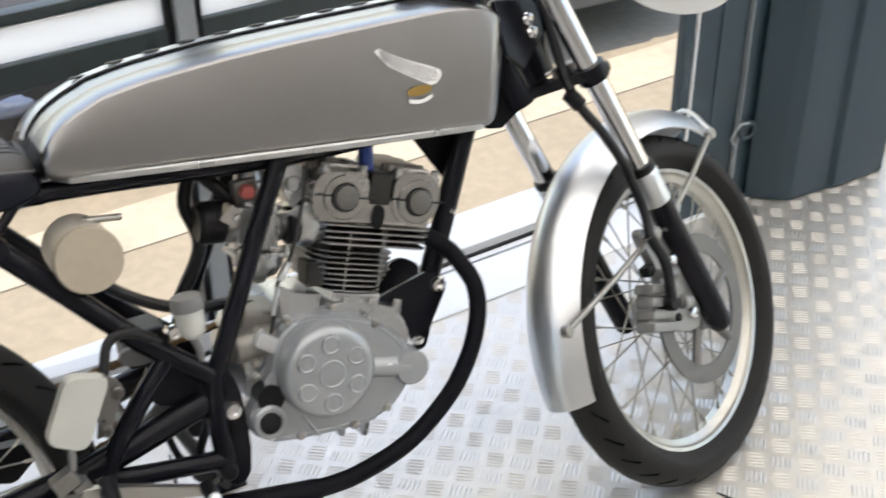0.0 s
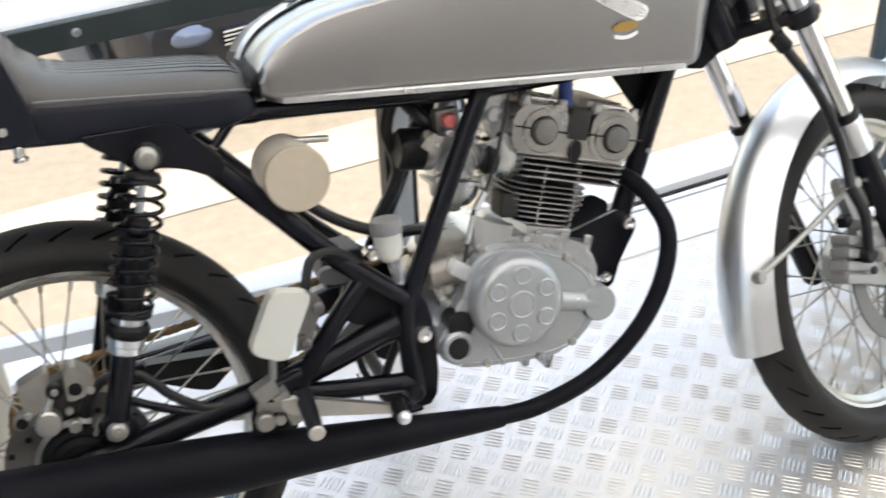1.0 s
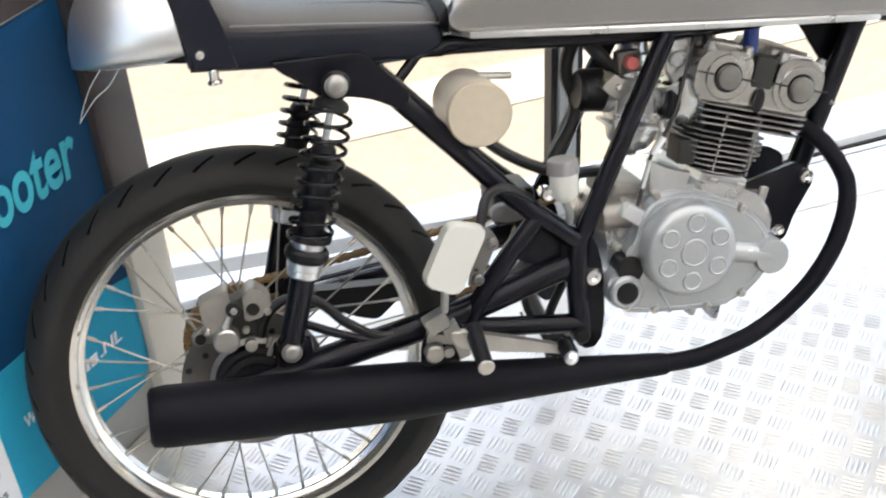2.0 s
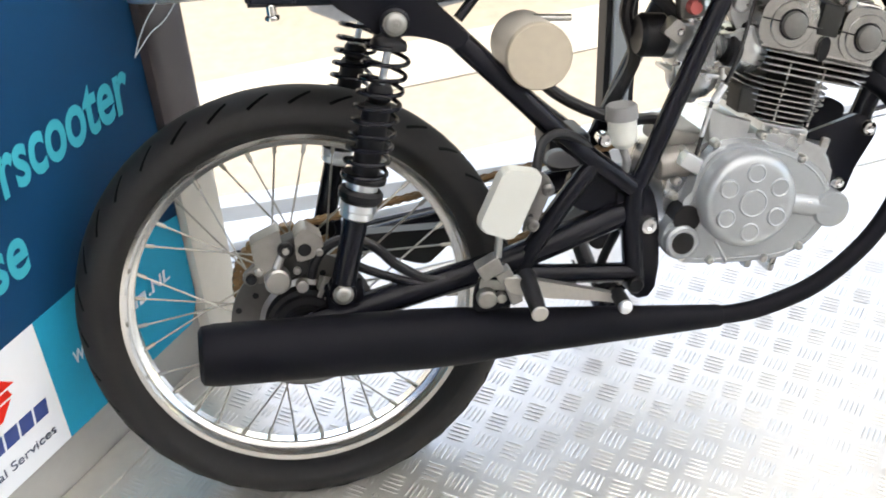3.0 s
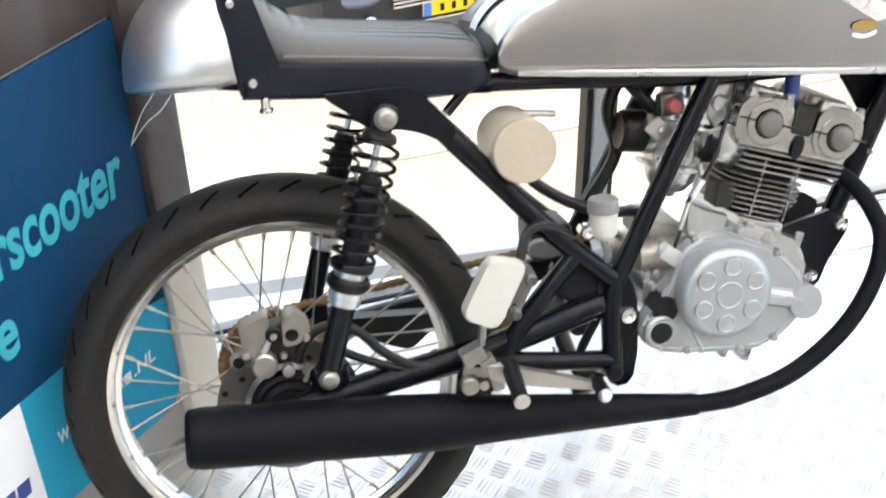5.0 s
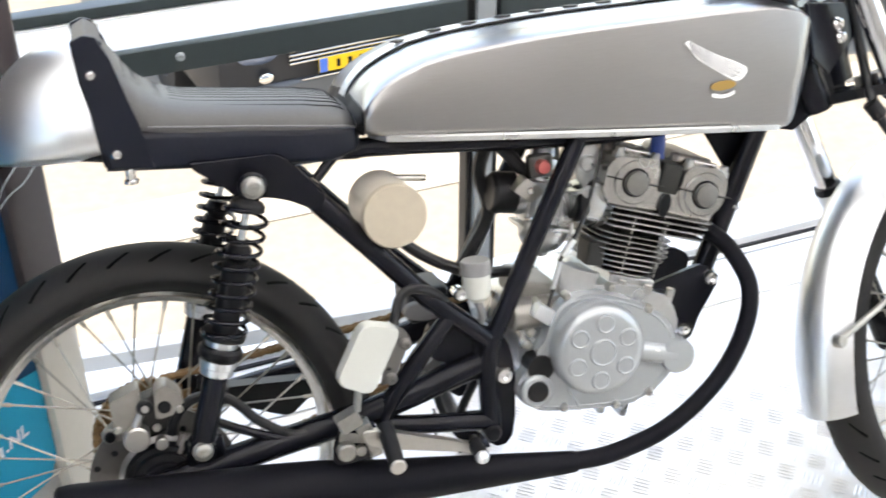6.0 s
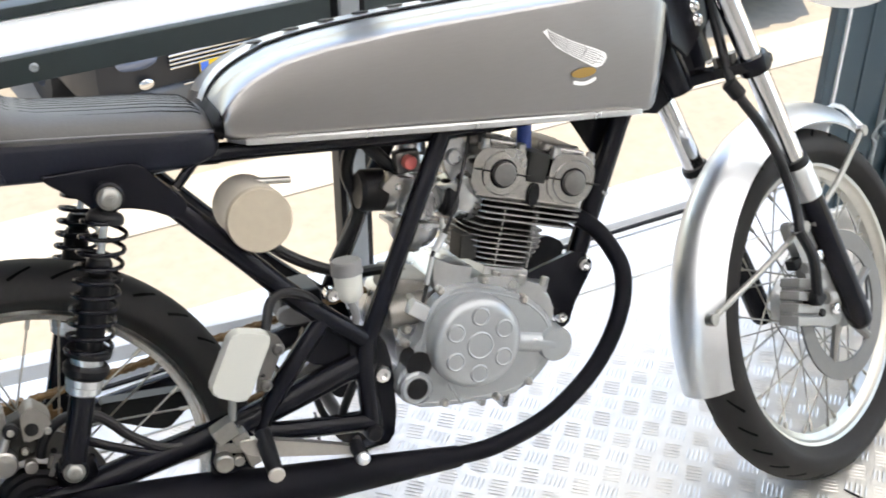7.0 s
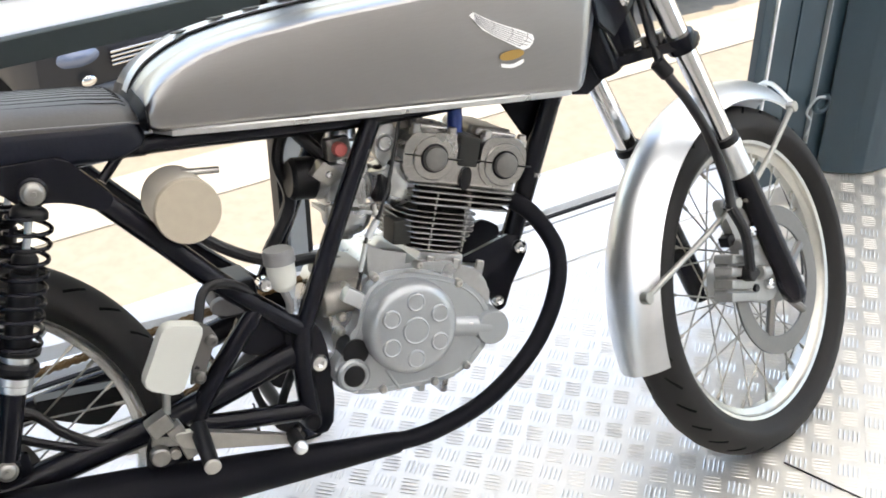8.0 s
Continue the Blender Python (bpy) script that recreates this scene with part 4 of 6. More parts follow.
frame_piece("down_tube", [(0.991, -0.018, 0.771), (0.916, -0.020, 0.651), (0.885, -0.020, 0.594), (0.8475, -0.020, 0.512), (0.806, -0.022, 0.427), (0.793, -0.024, 0.400)], 0.0155, 1, both=False)
frame_piece("lower_stay", [(0.449, 0.098, 0.40), (0.441, 0.098, 0.345), (0.440, 0.098, 0.262)], 0.0145, 3)
frame_piece("foot_stay", [(0.440, -0.10, 0.279), (0.315, -0.105, 0.302), (0.292, -0.105, 0.313), (0.302, -0.105, 0.337), (0.350, -0.103, 0.394), (0.393, -0.10, 0.437)], 0.0130, 5, both=False)
frame_piece("tank_tab", [(0.268, 0.088, 0.672), (0.240, 0.094, 0.646)], 0.0065)
# gussets and engine plates


def gusset(bm, s):
    slab(bm, round_poly([(0.0865, 0.696), (0.0947, 0.684), (0.1275, 0.6585), (0.1426, 0.640), (0.1755, 0.640), (0.206, 0.630), (0.234, 0.611), (0.252, 0.628), (0.214, 0.672), (0.20, 0.69)], 0.012, 3), s * 0.086, s * 0.1155, bevel=0.003)


mirrored(gusset, "shock_gusset", M_FRAME, frame_part)


def rear_plate(bm, s):
    slab(bm, smooth_outline([(0.425, 0.405), (0.460, 0.405), (0.478, 0.36), (0.470, 0.25), (0.435, 0.245), (0.430, 0.32)], 3), s * 0.085, s * 0.097, bevel=0.002)


mirrored(rear_plate, "engine_plate", M_FRAME, frame_part)


def front_plate(bm, s):
    slab(bm, round_poly([(0.800, 0.421), (0.813, 0.410), (0.808, 0.394), (0.779, 0.352), (0.764, 0.318), (0.750, 0.318), (0.735, 0.363), (0.728, 0.390), (0.700, 0.392), (0.705, 0.412), (0.784, 0.429)], 0.006, 3), s * 0.042, s * 0.050, bevel=0.002)


mirrored(front_plate, "front_engine_plate", M_FRAME, frame_part)


def head_gusset(bm, s):
    slab(bm, [(1.045, 0.785), (0.985, 0.755), (0.950, 0.70), (0.925, 0.60), (0.950, 0.595), (1.035, 0.645)], s * 0.012, s * 0.022, bevel=0.002)


mirrored(head_gusset, "head_gusset", M_FRAME, frame_part)
bm = bmesh.new()
slab(bm, round_poly([(0.800, 0.630), (0.835, 0.611), (0.862, 0.598), (0.8755, 0.578), (0.878, 0.548), (0.864, 0.514), (0.880, 0.530), (0.912, 0.60), (0.947, 0.65)], 0.010, 3), -0.005, 0.005, bevel=0.002)
part("neck_brace", bm, M_FRAME, frame_part, smooth=False)
bm = bmesh.new()
for p, r in (((0.7955, -0.051, 0.4085), 0.0120), ((0.4605, -0.100, 0.3440), 0.0130), ((0.753, -0.051, 0.336), 0.0085), ((0.838, -0.056, 0.505), 0.004)):
    bolt(bm, p, (0, -1, 0), r, r)
pieces("frame_bolt", bm, M_CHROME, frame_part, "bright frame bolts")

# fuel tank
TOP_X = [0.300, 0.303, 0.310, 0.320, 0.333, 0.347, 0.367, 0.391, 0.436, 0.484, 0.537, 0.588, 0.640, 0.700, 0.820, 0.862, 0.884, 0.900, 0.914, 0.925, 0.932, 0.936]
TOP_Z = [0.717, 0.728, 0.741, 0.752, 0.7625, 0.770, 0.779, 0.787, 0.7945, 0.798, 0.801, 0.8025, 0.803, 0.803, 0.8025, 0.801, 0.797, 0.791, 0.782, 0.770, 0.755, 0.738]
TANK0, TANK1 = 0.300, 0.936


def corner_inset(d, r):
    """How far a corner of radius r draws in at d from its end."""
    d = min(max(d, 0.0), r)
    return r - math.sqrt(max(0.0, r * r - (r - d) ** 2))


def tank_ring(x, grow=0.0):
    """A section of the tank: flat foot, nearly flat flank and a rounded crown."""
    t = (x - TANK0) / (TANK1 - TANK0)
    zt = float(np.interp(x, TOP_X, TOP_Z)) + grow
    zb = 0.693 - 0.072 * t + 0.35 * corner_inset(x - TANK0, 0.03) + corner_inset(TANK1 - x, 0.026) - grow
    w = 0.104 + 0.012 * math.sin(math.pi * min(1.0, 0.2 + 0.6 * t)) - 0.95 * corner_inset(x - TANK0, 0.023) - 0.9 * corner_inset(TANK1 - x, 0.030) + grow
    ry, rz = min(0.056, 0.62 * w), min(0.0105, 0.35 * (zt - zb))
    rb = min(0.011, 0.3 * (zt - zb))
    crown = 0.005
    half = [(0.0, zb), (0.4 * w, zb), (0.8 * w, zb)]
    for k in range(9):
        a = math.pi / 2 * k / 8
        half.append((w - 0.003 - rb + rb * math.sin(a), zb + rb - rb * math.cos(a)))
    z0, z1 = zb + rb, zt - crown - rz
    for k in range(1, 12):
        f = k / 12
        half.append((w - 0.003 + 0.003 * math.sin(math.pi * f) + 0.0, z0 + (z1 - z0) * f))
    for k in range(17):
        a = math.pi / 2 * k / 16
        half.append((w - 0.003 - ry + ry * math.cos(a), z1 + rz * math.sin(a)))
    for k in range(1, 9):
        f = k / 8
        half.append(((w - 0.003 - ry) * (1 - f), zt - crown * (1 - f) ** 2))
    both = [(-y, z) for y, z in half] + [(y, z) for y, z in half[-2:0:-1]]
    lean = 0.27 * max(0.0, t) ** 6
    return [(x + lean * (z - 0.735), y, z) for y, z in both]


xs = [0.30 + 0.06 * (1 - math.cos(math.pi / 2 * k / 12)) for k in range(13)] + [0.36 + (0.894 - 0.36) * k / 18 for k in range(1, 19)] + [0.894 + 0.042 * math.sin(math.pi / 2 * k / 12) for k in range(1, 13)]
bm = bmesh.new()
loft(bm, [tank_ring(x) for x in xs])
tank = part("fuel_tank", bm, M_TANK, bike, "bare brushed aluminium fuel tank", sharp=50)
# seam flange along the foot of the tank
bm = bmesh.new()
for s in (-1, 1):
    foot = curve_points([Vector(p) for p in ((0.314, s * 0.078, 0.6920), (0.332, s * 0.096, 0.6885), (0.360, s * 0.1045, 0.6850), (0.60, s * 0.1115, 0.6575), (0.85, s * 0.1055, 0.6293), (0.878, s * 0.1015, 0.6282))], 4)
    loft(bm, [[p + Vector((0, s * o, z)) for o, z in ((-0.003, 0.0040), (0.0005, 0.0040), (0.0030, 0.0015), (0.0034, -0.0045), (0.0020, -0.0052), (-0.003, -0.0048))] for p in foot])
pieces("tank_seam", bm, M_CARB, tank, "pale folded lip along the foot of the tank")
# strap over the tank with slots
def tank_top(x, lift):
    ring = tank_ring(x)
    k = max(range(len(ring)), key=lambda i: ring[i][2])
    return Vector((ring[k][0], 0, ring[k][2] + lift))


bm = bmesh.new()
sx = [0.302, 0.304, 0.308, 0.314, 0.322, 0.332, 0.345] + [0.36 + 0.50 * k / 16 for k in range(17)]
spine = [tank_top(x, 0.0025) for x in sx]
rings = []
for i, p in enumerate(spine):
    q, r = spine[max(0, i - 1)], spine[min(len(spine) - 1, i + 1)]
    d = (r - q).normalized()
    nrm = Vector((-d.z, 0, d.x))
    rings.append([p + Vector((0, -0.016, 0)) - 0.002 * nrm, p + Vector((0, 0.016, 0)) - 0.002 * nrm, p + Vector((0, 0.016, 0)) + 0.0012 * nrm, p + Vector((0, -0.016, 0)) + 0.0012 * nrm])
loft(bm, rings)
strap = part("tank_strap", bm, M_ALU, bike, "slotted metal strap over the tank")
bm = bmesh.new()
for k in range(10):
    p = tank_top(0.385 + 0.048 * k, 0.0045)
    lathe(bm, [(0, 0.0018), (0.011, 0.0018), (0.012, 0.0), (0, 0)], Matrix.Translation(p) @ Matrix.Diagonal((1, 0.8, 1, 1)), 16)
pieces("strap_slot", bm, M_BLACK, strap, "dark oval slots")
bm = bmesh.new()
for side in (-0.0172, 0.0172):
    tube(bm, [p + Vector((0, side, -0.0012)) for p in spine], 0.0019, 6)
pieces("strap_edge", bm, M_BLACK, strap, "thin black line along each strap edge")
bm = bmesh.new()
loft(bm, [[(x - 0.004, y, z) for x, y, z in tank_ring(0.3015, 0.002)], tank_ring(0.3030, 0.0040), tank_ring(0.3060, 0.0040), tank_ring(0.3075, 0.0010)], cap=False)
part("tank_edge_trim", bm, M_BLACK, tank, "black rubber edge trim", smooth=True)
# filler neck on top
bm = bmesh.new()
lathe(bm, [(0, -0.01), (0.024, -0.01), (0.026, 0.006), (0.022, 0.012), (0.022, 0.02), (0, 0.022)], Matrix.Translation((0.85, 0.0, 0.806)), 24)
part("filler_cap", bm, M_BLACK, tank, "dark filler cap")


# wing emblem in plain shapes and gold oval on the tank side
def tank_side(x, z):
    """The y of the tank's right side at that height."""
    t = (x - TANK0) / (TANK1 - TANK0)
    ring = [p for p in tank_ring(x - 0.27 * max(0.0, t) ** 6 * (z - 0.735)) if p[1] < -0.03]
    for a, b in zip(ring, ring[1:]):
        if min(a[2], b[2]) <= z <= max(a[2], b[2]) and abs(a[2] - b[2]) > 1e-9:
            return a[1] + (b[1] - a[1]) * (z - a[2]) / (b[2] - a[2])
    return ring[0][1]


wing = [(0.7342, 0.7581), (0.7409, 0.7608), (0.7518, 0.7534), (0.7640, 0.7462), (0.7756, 0.7396), (0.7920, 0.7318), (0.8081, 0.7245), (0.8228, 0.7163), (0.8242, 0.7100), (0.8205, 0.7045), (0.8152, 0.7000),
        (0.8067, 0.6990), (0.7945, 0.7062), (0.7825, 0.7140), (0.7704, 0.7218), (0.7600, 0.7290), (0.7507, 0.7358), (0.7432, 0.7458)]


def decal(name, outline, mat, lift, label=""):
    """A thin decal that follows the tank's side: a fan of strips."""
    bm = bmesh.new()
    cx = sum(p[0] for p in outline) / len(outline)
    cz = sum(p[1] for p in outline) / len(outline)
    rows = []
    for f in (0.0, 0.2, 0.4, 0.55, 0.7, 0.85, 1.0):
        rows.append([bm.verts.new((cx + (x - cx) * f, tank_side(cx + (x - cx) * f, cz + (z - cz) * f) - lift, cz + (z - cz) * f)) for x, z in outline] if f else None)
    mid = bm.verts.new((cx, tank_side(cx, cz) - lift, cz))
    n = len(outline)
    for k in range(n):
        bm.faces.new((mid, rows[1][k], rows[1][(k + 1) % n]))
        for a, b in ((1, 2), (2, 3), (3, 4), (4, 5), (5, 6)):
            bm.faces.new((rows[a][k], rows[b][k], rows[b][(k + 1) % n], rows[a][(k + 1) % n]))
    return part(name, bm, mat, tank, label)


decal("wing_emblem", wing, M_DECAL, 0.0022, "silver wing-shaped emblem")
bm = bmesh.new()
UP = [(0.7409, 0.7608), (0.7640, 0.7462), (0.7920, 0.7318), (0.8150, 0.7205), (0.8235, 0.7120)]
LOW = [(0.7432, 0.7458), (0.7600, 0.7290), (0.7825, 0.7140), (0.8000, 0.7035), (0.8130, 0.7010)]
for k in range(1, 8):
    f = k / 8
    row = [(a[0] + (c[0] - a[0]) * f, a[1] + (c[1] - a[1]) * f) for a, c in zip(UP, LOW)]
    tube(bm, [(x, tank_side(x, z) - 0.0026, z) for x, z in row[: 5 - k % 2]], 0.0005, 5, 3)
for k in (1, 2, 3):
    row = [(UP[k][0] + (LOW[k][0] - UP[k][0]) * f + 0.006 * math.sin(math.pi * f), UP[k][1] + (LOW[k][1] - UP[k][1]) * f) for f in (0.05, 0.3, 0.55, 0.95)]
    tube(bm, [(x, tank_side(x, z) - 0.0026, z) for x, z in row], 0.0005, 5, 3)
tagged(part("feather_line", bm, M_DECAL_LINE, tank), kind="stuff")
decal("emblem_oval", [(0.789 + 0.0185 * math.cos(a), 0.6955 + 0.0065 * math.sin(a)) for a in (2 * math.pi * k / 24 for k in range(24))], M_GOLD, 0.0022, "gold oval emblem")
decal("emblem_bar", [(0.772 + 0.034 * k / 8, 0.6875 - 0.004 * math.sin(math.pi * k / 8)) for k in range(9)] + [(0.806 - 0.034 * k / 8, 0.6825 - 0.004 * math.sin(math.pi * k / 8)) for k in range(9)], M_DECAL, 0.0022)

# seat: lower skirt, upper cushion with longitudinal stitching, hump panel
def seat_ring(x, z0, z1, w, power=4.0, top=0.86, n=40):
    out = []
    zc, hh = (z0 + z1) / 2, (z1 - z0) / 2
    for y, z in superellipse(w, hh, power, n):
        y *= 1 - (1 - top) * max(0, (z + hh) / (2 * hh)) ** 2
        out.append((x, y, zc + z))
    return out


bm = bmesh.new()
loft(bm, [seat_ring(x, z0, z1, w, 6, 1.0) for x, z0, z1, w in ((0.306, 0.689, 0.703, 0.070), (0.302, 0.681, 0.707, 0.088), (0.293, 0.673, 0.709, 0.098), (0.275, 0.667, 0.711, 0.103), (0.26, 0.665, 0.713, 0.105), (0.17, 0.673, 0.726, 0.108), (0.05, 0.686, 0.741, 0.110), (-0.004, 0.692, 0.748, 0.110))])
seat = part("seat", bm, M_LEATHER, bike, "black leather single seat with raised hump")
bm = bmesh.new()
loft(bm, [seat_ring(x, z0 - 0.030, z1, w, 2.6, 0.84) for x, z0, z1, w in ((0.306, 0.712, 0.712, 0.058), (0.299, 0.706, 0.724, 0.084), (0.280, 0.705, 0.7365, 0.098), (0.24, 0.708, 0.7445, 0.104), (0.16, 0.720, 0.7545, 0.107),
                                                              (0.10, 0.728, 0.763, 0.109), (0.07, 0.732, 0.772, 0.109), (0.045, 0.738, 0.792, 0.106), (0.028, 0.738, 0.818, 0.104), (0.012, 0.738, 0.842, 0.101), (-0.004, 0.738, 0.848, 0.096))])
part("cushion", bm, M_LEATHER_LIT, seat, "leather cushion with stitched ribs, sky sheen painted grey")
bm = bmesh.new()
for s in (-1, 1):
    tube(bm, [(0.303, s * 0.089, 0.694), (0.299, s * 0.094, 0.7045), (0.285, s * 0.101, 0.7095), (0.26, s * 0.1055, 0.7135), (0.17, s * 0.1085, 0.7265), (0.05, s * 0.1105, 0.7425)], 0.0016, 8, 4)
pieces("piping", bm, M_PIPING, seat, "thin grey piping")
CUSHION_X = (0.030, 0.045, 0.07, 0.10, 0.16, 0.24, 0.280, 0.296)
CUSHION_LOW = (0.708, 0.708, 0.702, 0.698, 0.690, 0.678, 0.675, 0.676)
CUSHION_TOP = (0.815, 0.792, 0.772, 0.763, 0.7545, 0.7445, 0.7365, 0.727)


def cushion_z(x, y):
    """Height of the cushion's surface."""
    lo, hi = float(np.interp(x, CUSHION_X, CUSHION_LOW)), float(np.interp(x, CUSHION_X, CUSHION_TOP))
    return (lo + hi) / 2 + (hi - lo) / 2 * max(0.0, 1 - (abs(y) / 0.0915) ** 2.6) ** (1 / 2.6)


bm = bmesh.new()
for y in (-0.068, -0.0544, -0.0408, -0.0272, -0.0136, 0.0, 0.0136, 0.0272, 0.0408, 0.0544, 0.068):
    tube(bm, [(x, y * (0.97 if x < 0.05 else 1), cushion_z(x, y) - 0.0003) for x in (0.290, 0.280, 0.26, 0.24, 0.20, 0.16, 0.13, 0.10, 0.085, 0.07, 0.045, 0.032)], 0.0008, 5, 2)
pieces("stitch_rib", bm, M_STITCH, seat, "dark stitched seams")


def hump_side(bm, s):
    slab(bm, [(-0.0217, 0.851), (-0.006, 0.857), (0.008, 0.853), (0.0195, 0.826), (0.0302, 0.7853), (0.0415, 0.744), (0.0455, 0.7198), (0.0515, 0.6935), (-0.0008, 0.7004), (-0.0076, 0.7465), (-0.0189, 0.804)], s * 0.100, s * 0.113, bevel=0.003)


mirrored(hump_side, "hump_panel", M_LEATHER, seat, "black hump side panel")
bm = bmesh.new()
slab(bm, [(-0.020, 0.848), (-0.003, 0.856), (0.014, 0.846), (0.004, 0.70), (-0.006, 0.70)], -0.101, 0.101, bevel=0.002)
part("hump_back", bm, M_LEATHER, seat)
bm = bmesh.new()
for p in ((-0.0044, -0.113, 0.811), (0.0099, -0.113, 0.7167)):
    bolt(bm, p, (0, -1, 0), 0.0062, 0.005)
pieces("seat_bolt", bm, M_CHROME, seat, "chrome dome bolts")
bm = bmesh.new()
rod(bm, (0.022, -0.108, 0.697), (0.022, -0.108, 0.684), 0.006, 12)
rod(bm, (0.022, -0.108, 0.684), (0.022, -0.108, 0.679), 0.009, 12)
part("seat_stud", bm, M_CHROME, seat)

# loose wires under the tail
for pts in ([(-0.104, -0.055, 0.712), (-0.1106, -0.058, 0.7036), (-0.1227, -0.060, 0.689), (-0.1350, -0.060, 0.6676), (-0.1425, -0.060, 0.649)], [(-0.082, -0.055, 0.710), (-0.0892, -0.058, 0.7009), (-0.1021, -0.060, 0.6866), (-0.1198, -0.060, 0.6748), (-0.1412, -0.060, 0.6515)]):
    bm = bmesh.new()
    tube(bm, pts, 0.0008, 6, 4)
    part("loose_wire", bm, M_GREYALU, bike, "thin pale loose wire")

# tail cowl
bm = bmesh.new()
rings = []
for k in range(15):
    t = k / 14
    x = 0.000 - 0.143 * math.sin(math.pi / 2 * t)
    f = max(0.02, math.cos(math.pi / 2 * t)) ** 0.95
    z0 = 0.699 + 0.006 * t
    z1 = z0 + 0.010 + 0.138 * f
    rings.append(seat_ring(x, z0, z1, 0.104 * max(0.05, f), 3.6, 0.62, 48))
loft(bm, rings)
part("tail_cowl", bm, M_ALU, bike, "bare aluminium tail cowl", sharp=60)

# ---- engine: tilted forward about the crank ----
ENG = at(0.590, 0, 0.365) @ Matrix.Rotation(radians(19), 4, "Y")
engine = part("engine", slab(bmesh.new(), smooth_outline([(-0.098, -0.005), (-0.085, -0.055), (-0.045, -0.082), (0.03, -0.085), (0.085, -0.075), (0.118, -0.038), (0.130, -0.005), (0.132, 0.030), (0.122, 0.062), (0.085, 0.080), (0.03, 0.082), (-0.03, 0.070), (-0.075, 0.042)], 4),
                           -0.085, 0.085, ENG, 0.006), M_CAST, bike, "single-cylinder twin-cam engine in cast aluminium")
# right-hand cover
bm = bmesh.new()
slab(bm, smooth_outline([(-0.092, -0.062), (-0.088, -0.090), (-0.055, -0.103), (0.02, -0.091), (0.085, -0.073), (0.110, -0.050), (0.128, -0.012), (0.120, 0.030), (0.085, 0.058), (0.035, 0.070), (-0.03, 0.068), (-0.066, 0.042), (-0.074, -0.02)], 4), -0.112, -0.086, ENG, 0.006, 3)
cover = part("crankcase_cover", bm, M_COVER, engine, "grey painted side cover")
CL = ENG @ at(0, -0.112, 0) @ Y90
bm = bmesh.new()
lathe(bm, [(0.066, -0.002), (0.0655, 0.012), (0.064, 0.020), (0.0605, 0.0262), (0.055, 0.0292), (0.048, 0.0305), (0, 0.0315)], CL, 56)
disc = part("clutch_cover", bm, M_COVER, engine, "round clutch cover with seven ring bosses")
for k in range(7):
    a = radians(60 * k + 41)
    r = 0.0 if k == 6 else 0.0400
    bm = bmesh.new()
    rr = 0.0185 if k == 6 else 0.0122
    lathe(bm, [(rr + 0.0012, 0.0300), (rr + 0.0004, 0.0328), (rr - 0.0010, 0.0335), (rr - 0.0022, 0.0325), (0, 0.0328)], CL @ at(r * math.cos(a), r * math.sin(a), 0), 28)
    part("ring_boss", bm, M_COVER, disc)
# filler, oil hole, boss with cap
bm = bmesh.new()
lathe(bm, [(0.0245, -0.03), (0.023, 0.010), (0.020, 0.013), (0.0155, 0.013), (0.014, 0.004), (0, 0.004)], ENG @ at(-0.068, -0.110, -0.074) @ Y90, 28)
part("kick_shaft_boss", bm, M_COVER, engine)
bm = bmesh.new()
lathe(bm, [(0.0150, 0.0), (0.0145, 0.0132), (0.012, 0.0145), (0, 0.0145)], ENG @ at(-0.068, -0.110, -0.074) @ Y90, 24)
part("shaft_seal", bm, M_BLACK, engine, "black shaft seal")
bm = bmesh.new()
lathe(bm, [(0.0185, -0.03), (0.0185, 0.0118), (0.0165, 0.0126), (0, 0.0122)], ENG @ at(-0.069, -0.1035, -0.043) @ Y90, 24)
part("dark_opening", bm, M_BLACK, engine)
bm = bmesh.new()
lathe(bm, [(0.0255, -0.05), (0.0250, 0.010), (0.0232, 0.0135), (0, 0.0145)], ENG @ at(0.127, -0.108, 0.003) @ Y90, 28)
part("round_cap", bm, M_COVER, engine, "round grey end cap")
bm = bmesh.new()
rod(bm, ENG @ Vector((0.092, -0.108, 0.004)), ENG @ Vector((0.092, -0.122, 0.004)), 0.0055, 10)
pieces("drain_plug", bm, M_ZINC, engine)
bm = bmesh.new()
for x, z in ((-0.02, -0.094), (0.055, -0.080), (0.10, -0.055), (0.065, 0.062), (0.0, 0.083), (-0.06, 0.062), (-0.062, -0.095)):
    q = ENG @ Vector((x, -0.112, z))
    bolt(bm, q, (0, -1, 0), 0.006, 0.007)
pieces("cover_screw", bm, M_ZINC, engine)
COVER = smooth_outline([(-0.092, -0.062), (-0.088, -0.090), (-0.055, -0.103), (0.02, -0.091), (0.085, -0.073), (0.110, -0.050), (0.128, -0.012), (0.120, 0.030), (0.085, 0.058), (0.035, 0.070), (-0.03, 0.068), (-0.066, 0.042), (-0.074, -0.02)], 4)
bm = bmesh.new()
tube(bm, [ENG @ Vector((0.93 * x, -0.1115, 0.93 * z - 0.001)) for x, z in COVER], 0.0016, 8, 1, cap=False)
part("cover_ridge", bm, M_COVER, engine)
bm = bmesh.new()
rod(bm, ENG @ Vector((0.060, -0.108, 0.0)), ENG @ Vector((0.127, -0.108, 0.003)), 0.0150, 18)
rod(bm, ENG @ Vector((-0.020, -0.1115, -0.066)), ENG @ Vector((0.004, -0.1115, -0.092)), 0.0024, 8)
pieces("cover_web", bm, M_COVER, engine)
# lower ribs of the sump
for k in range(5):
    bm = bmesh.new()
    box(bm, (0.010, 0.10, 0.022), ENG @ at(-0.055 + 0.035 * k, -0.04, -0.094), 0.003)
    part("sump_rib", bm, M_CAST, engine)
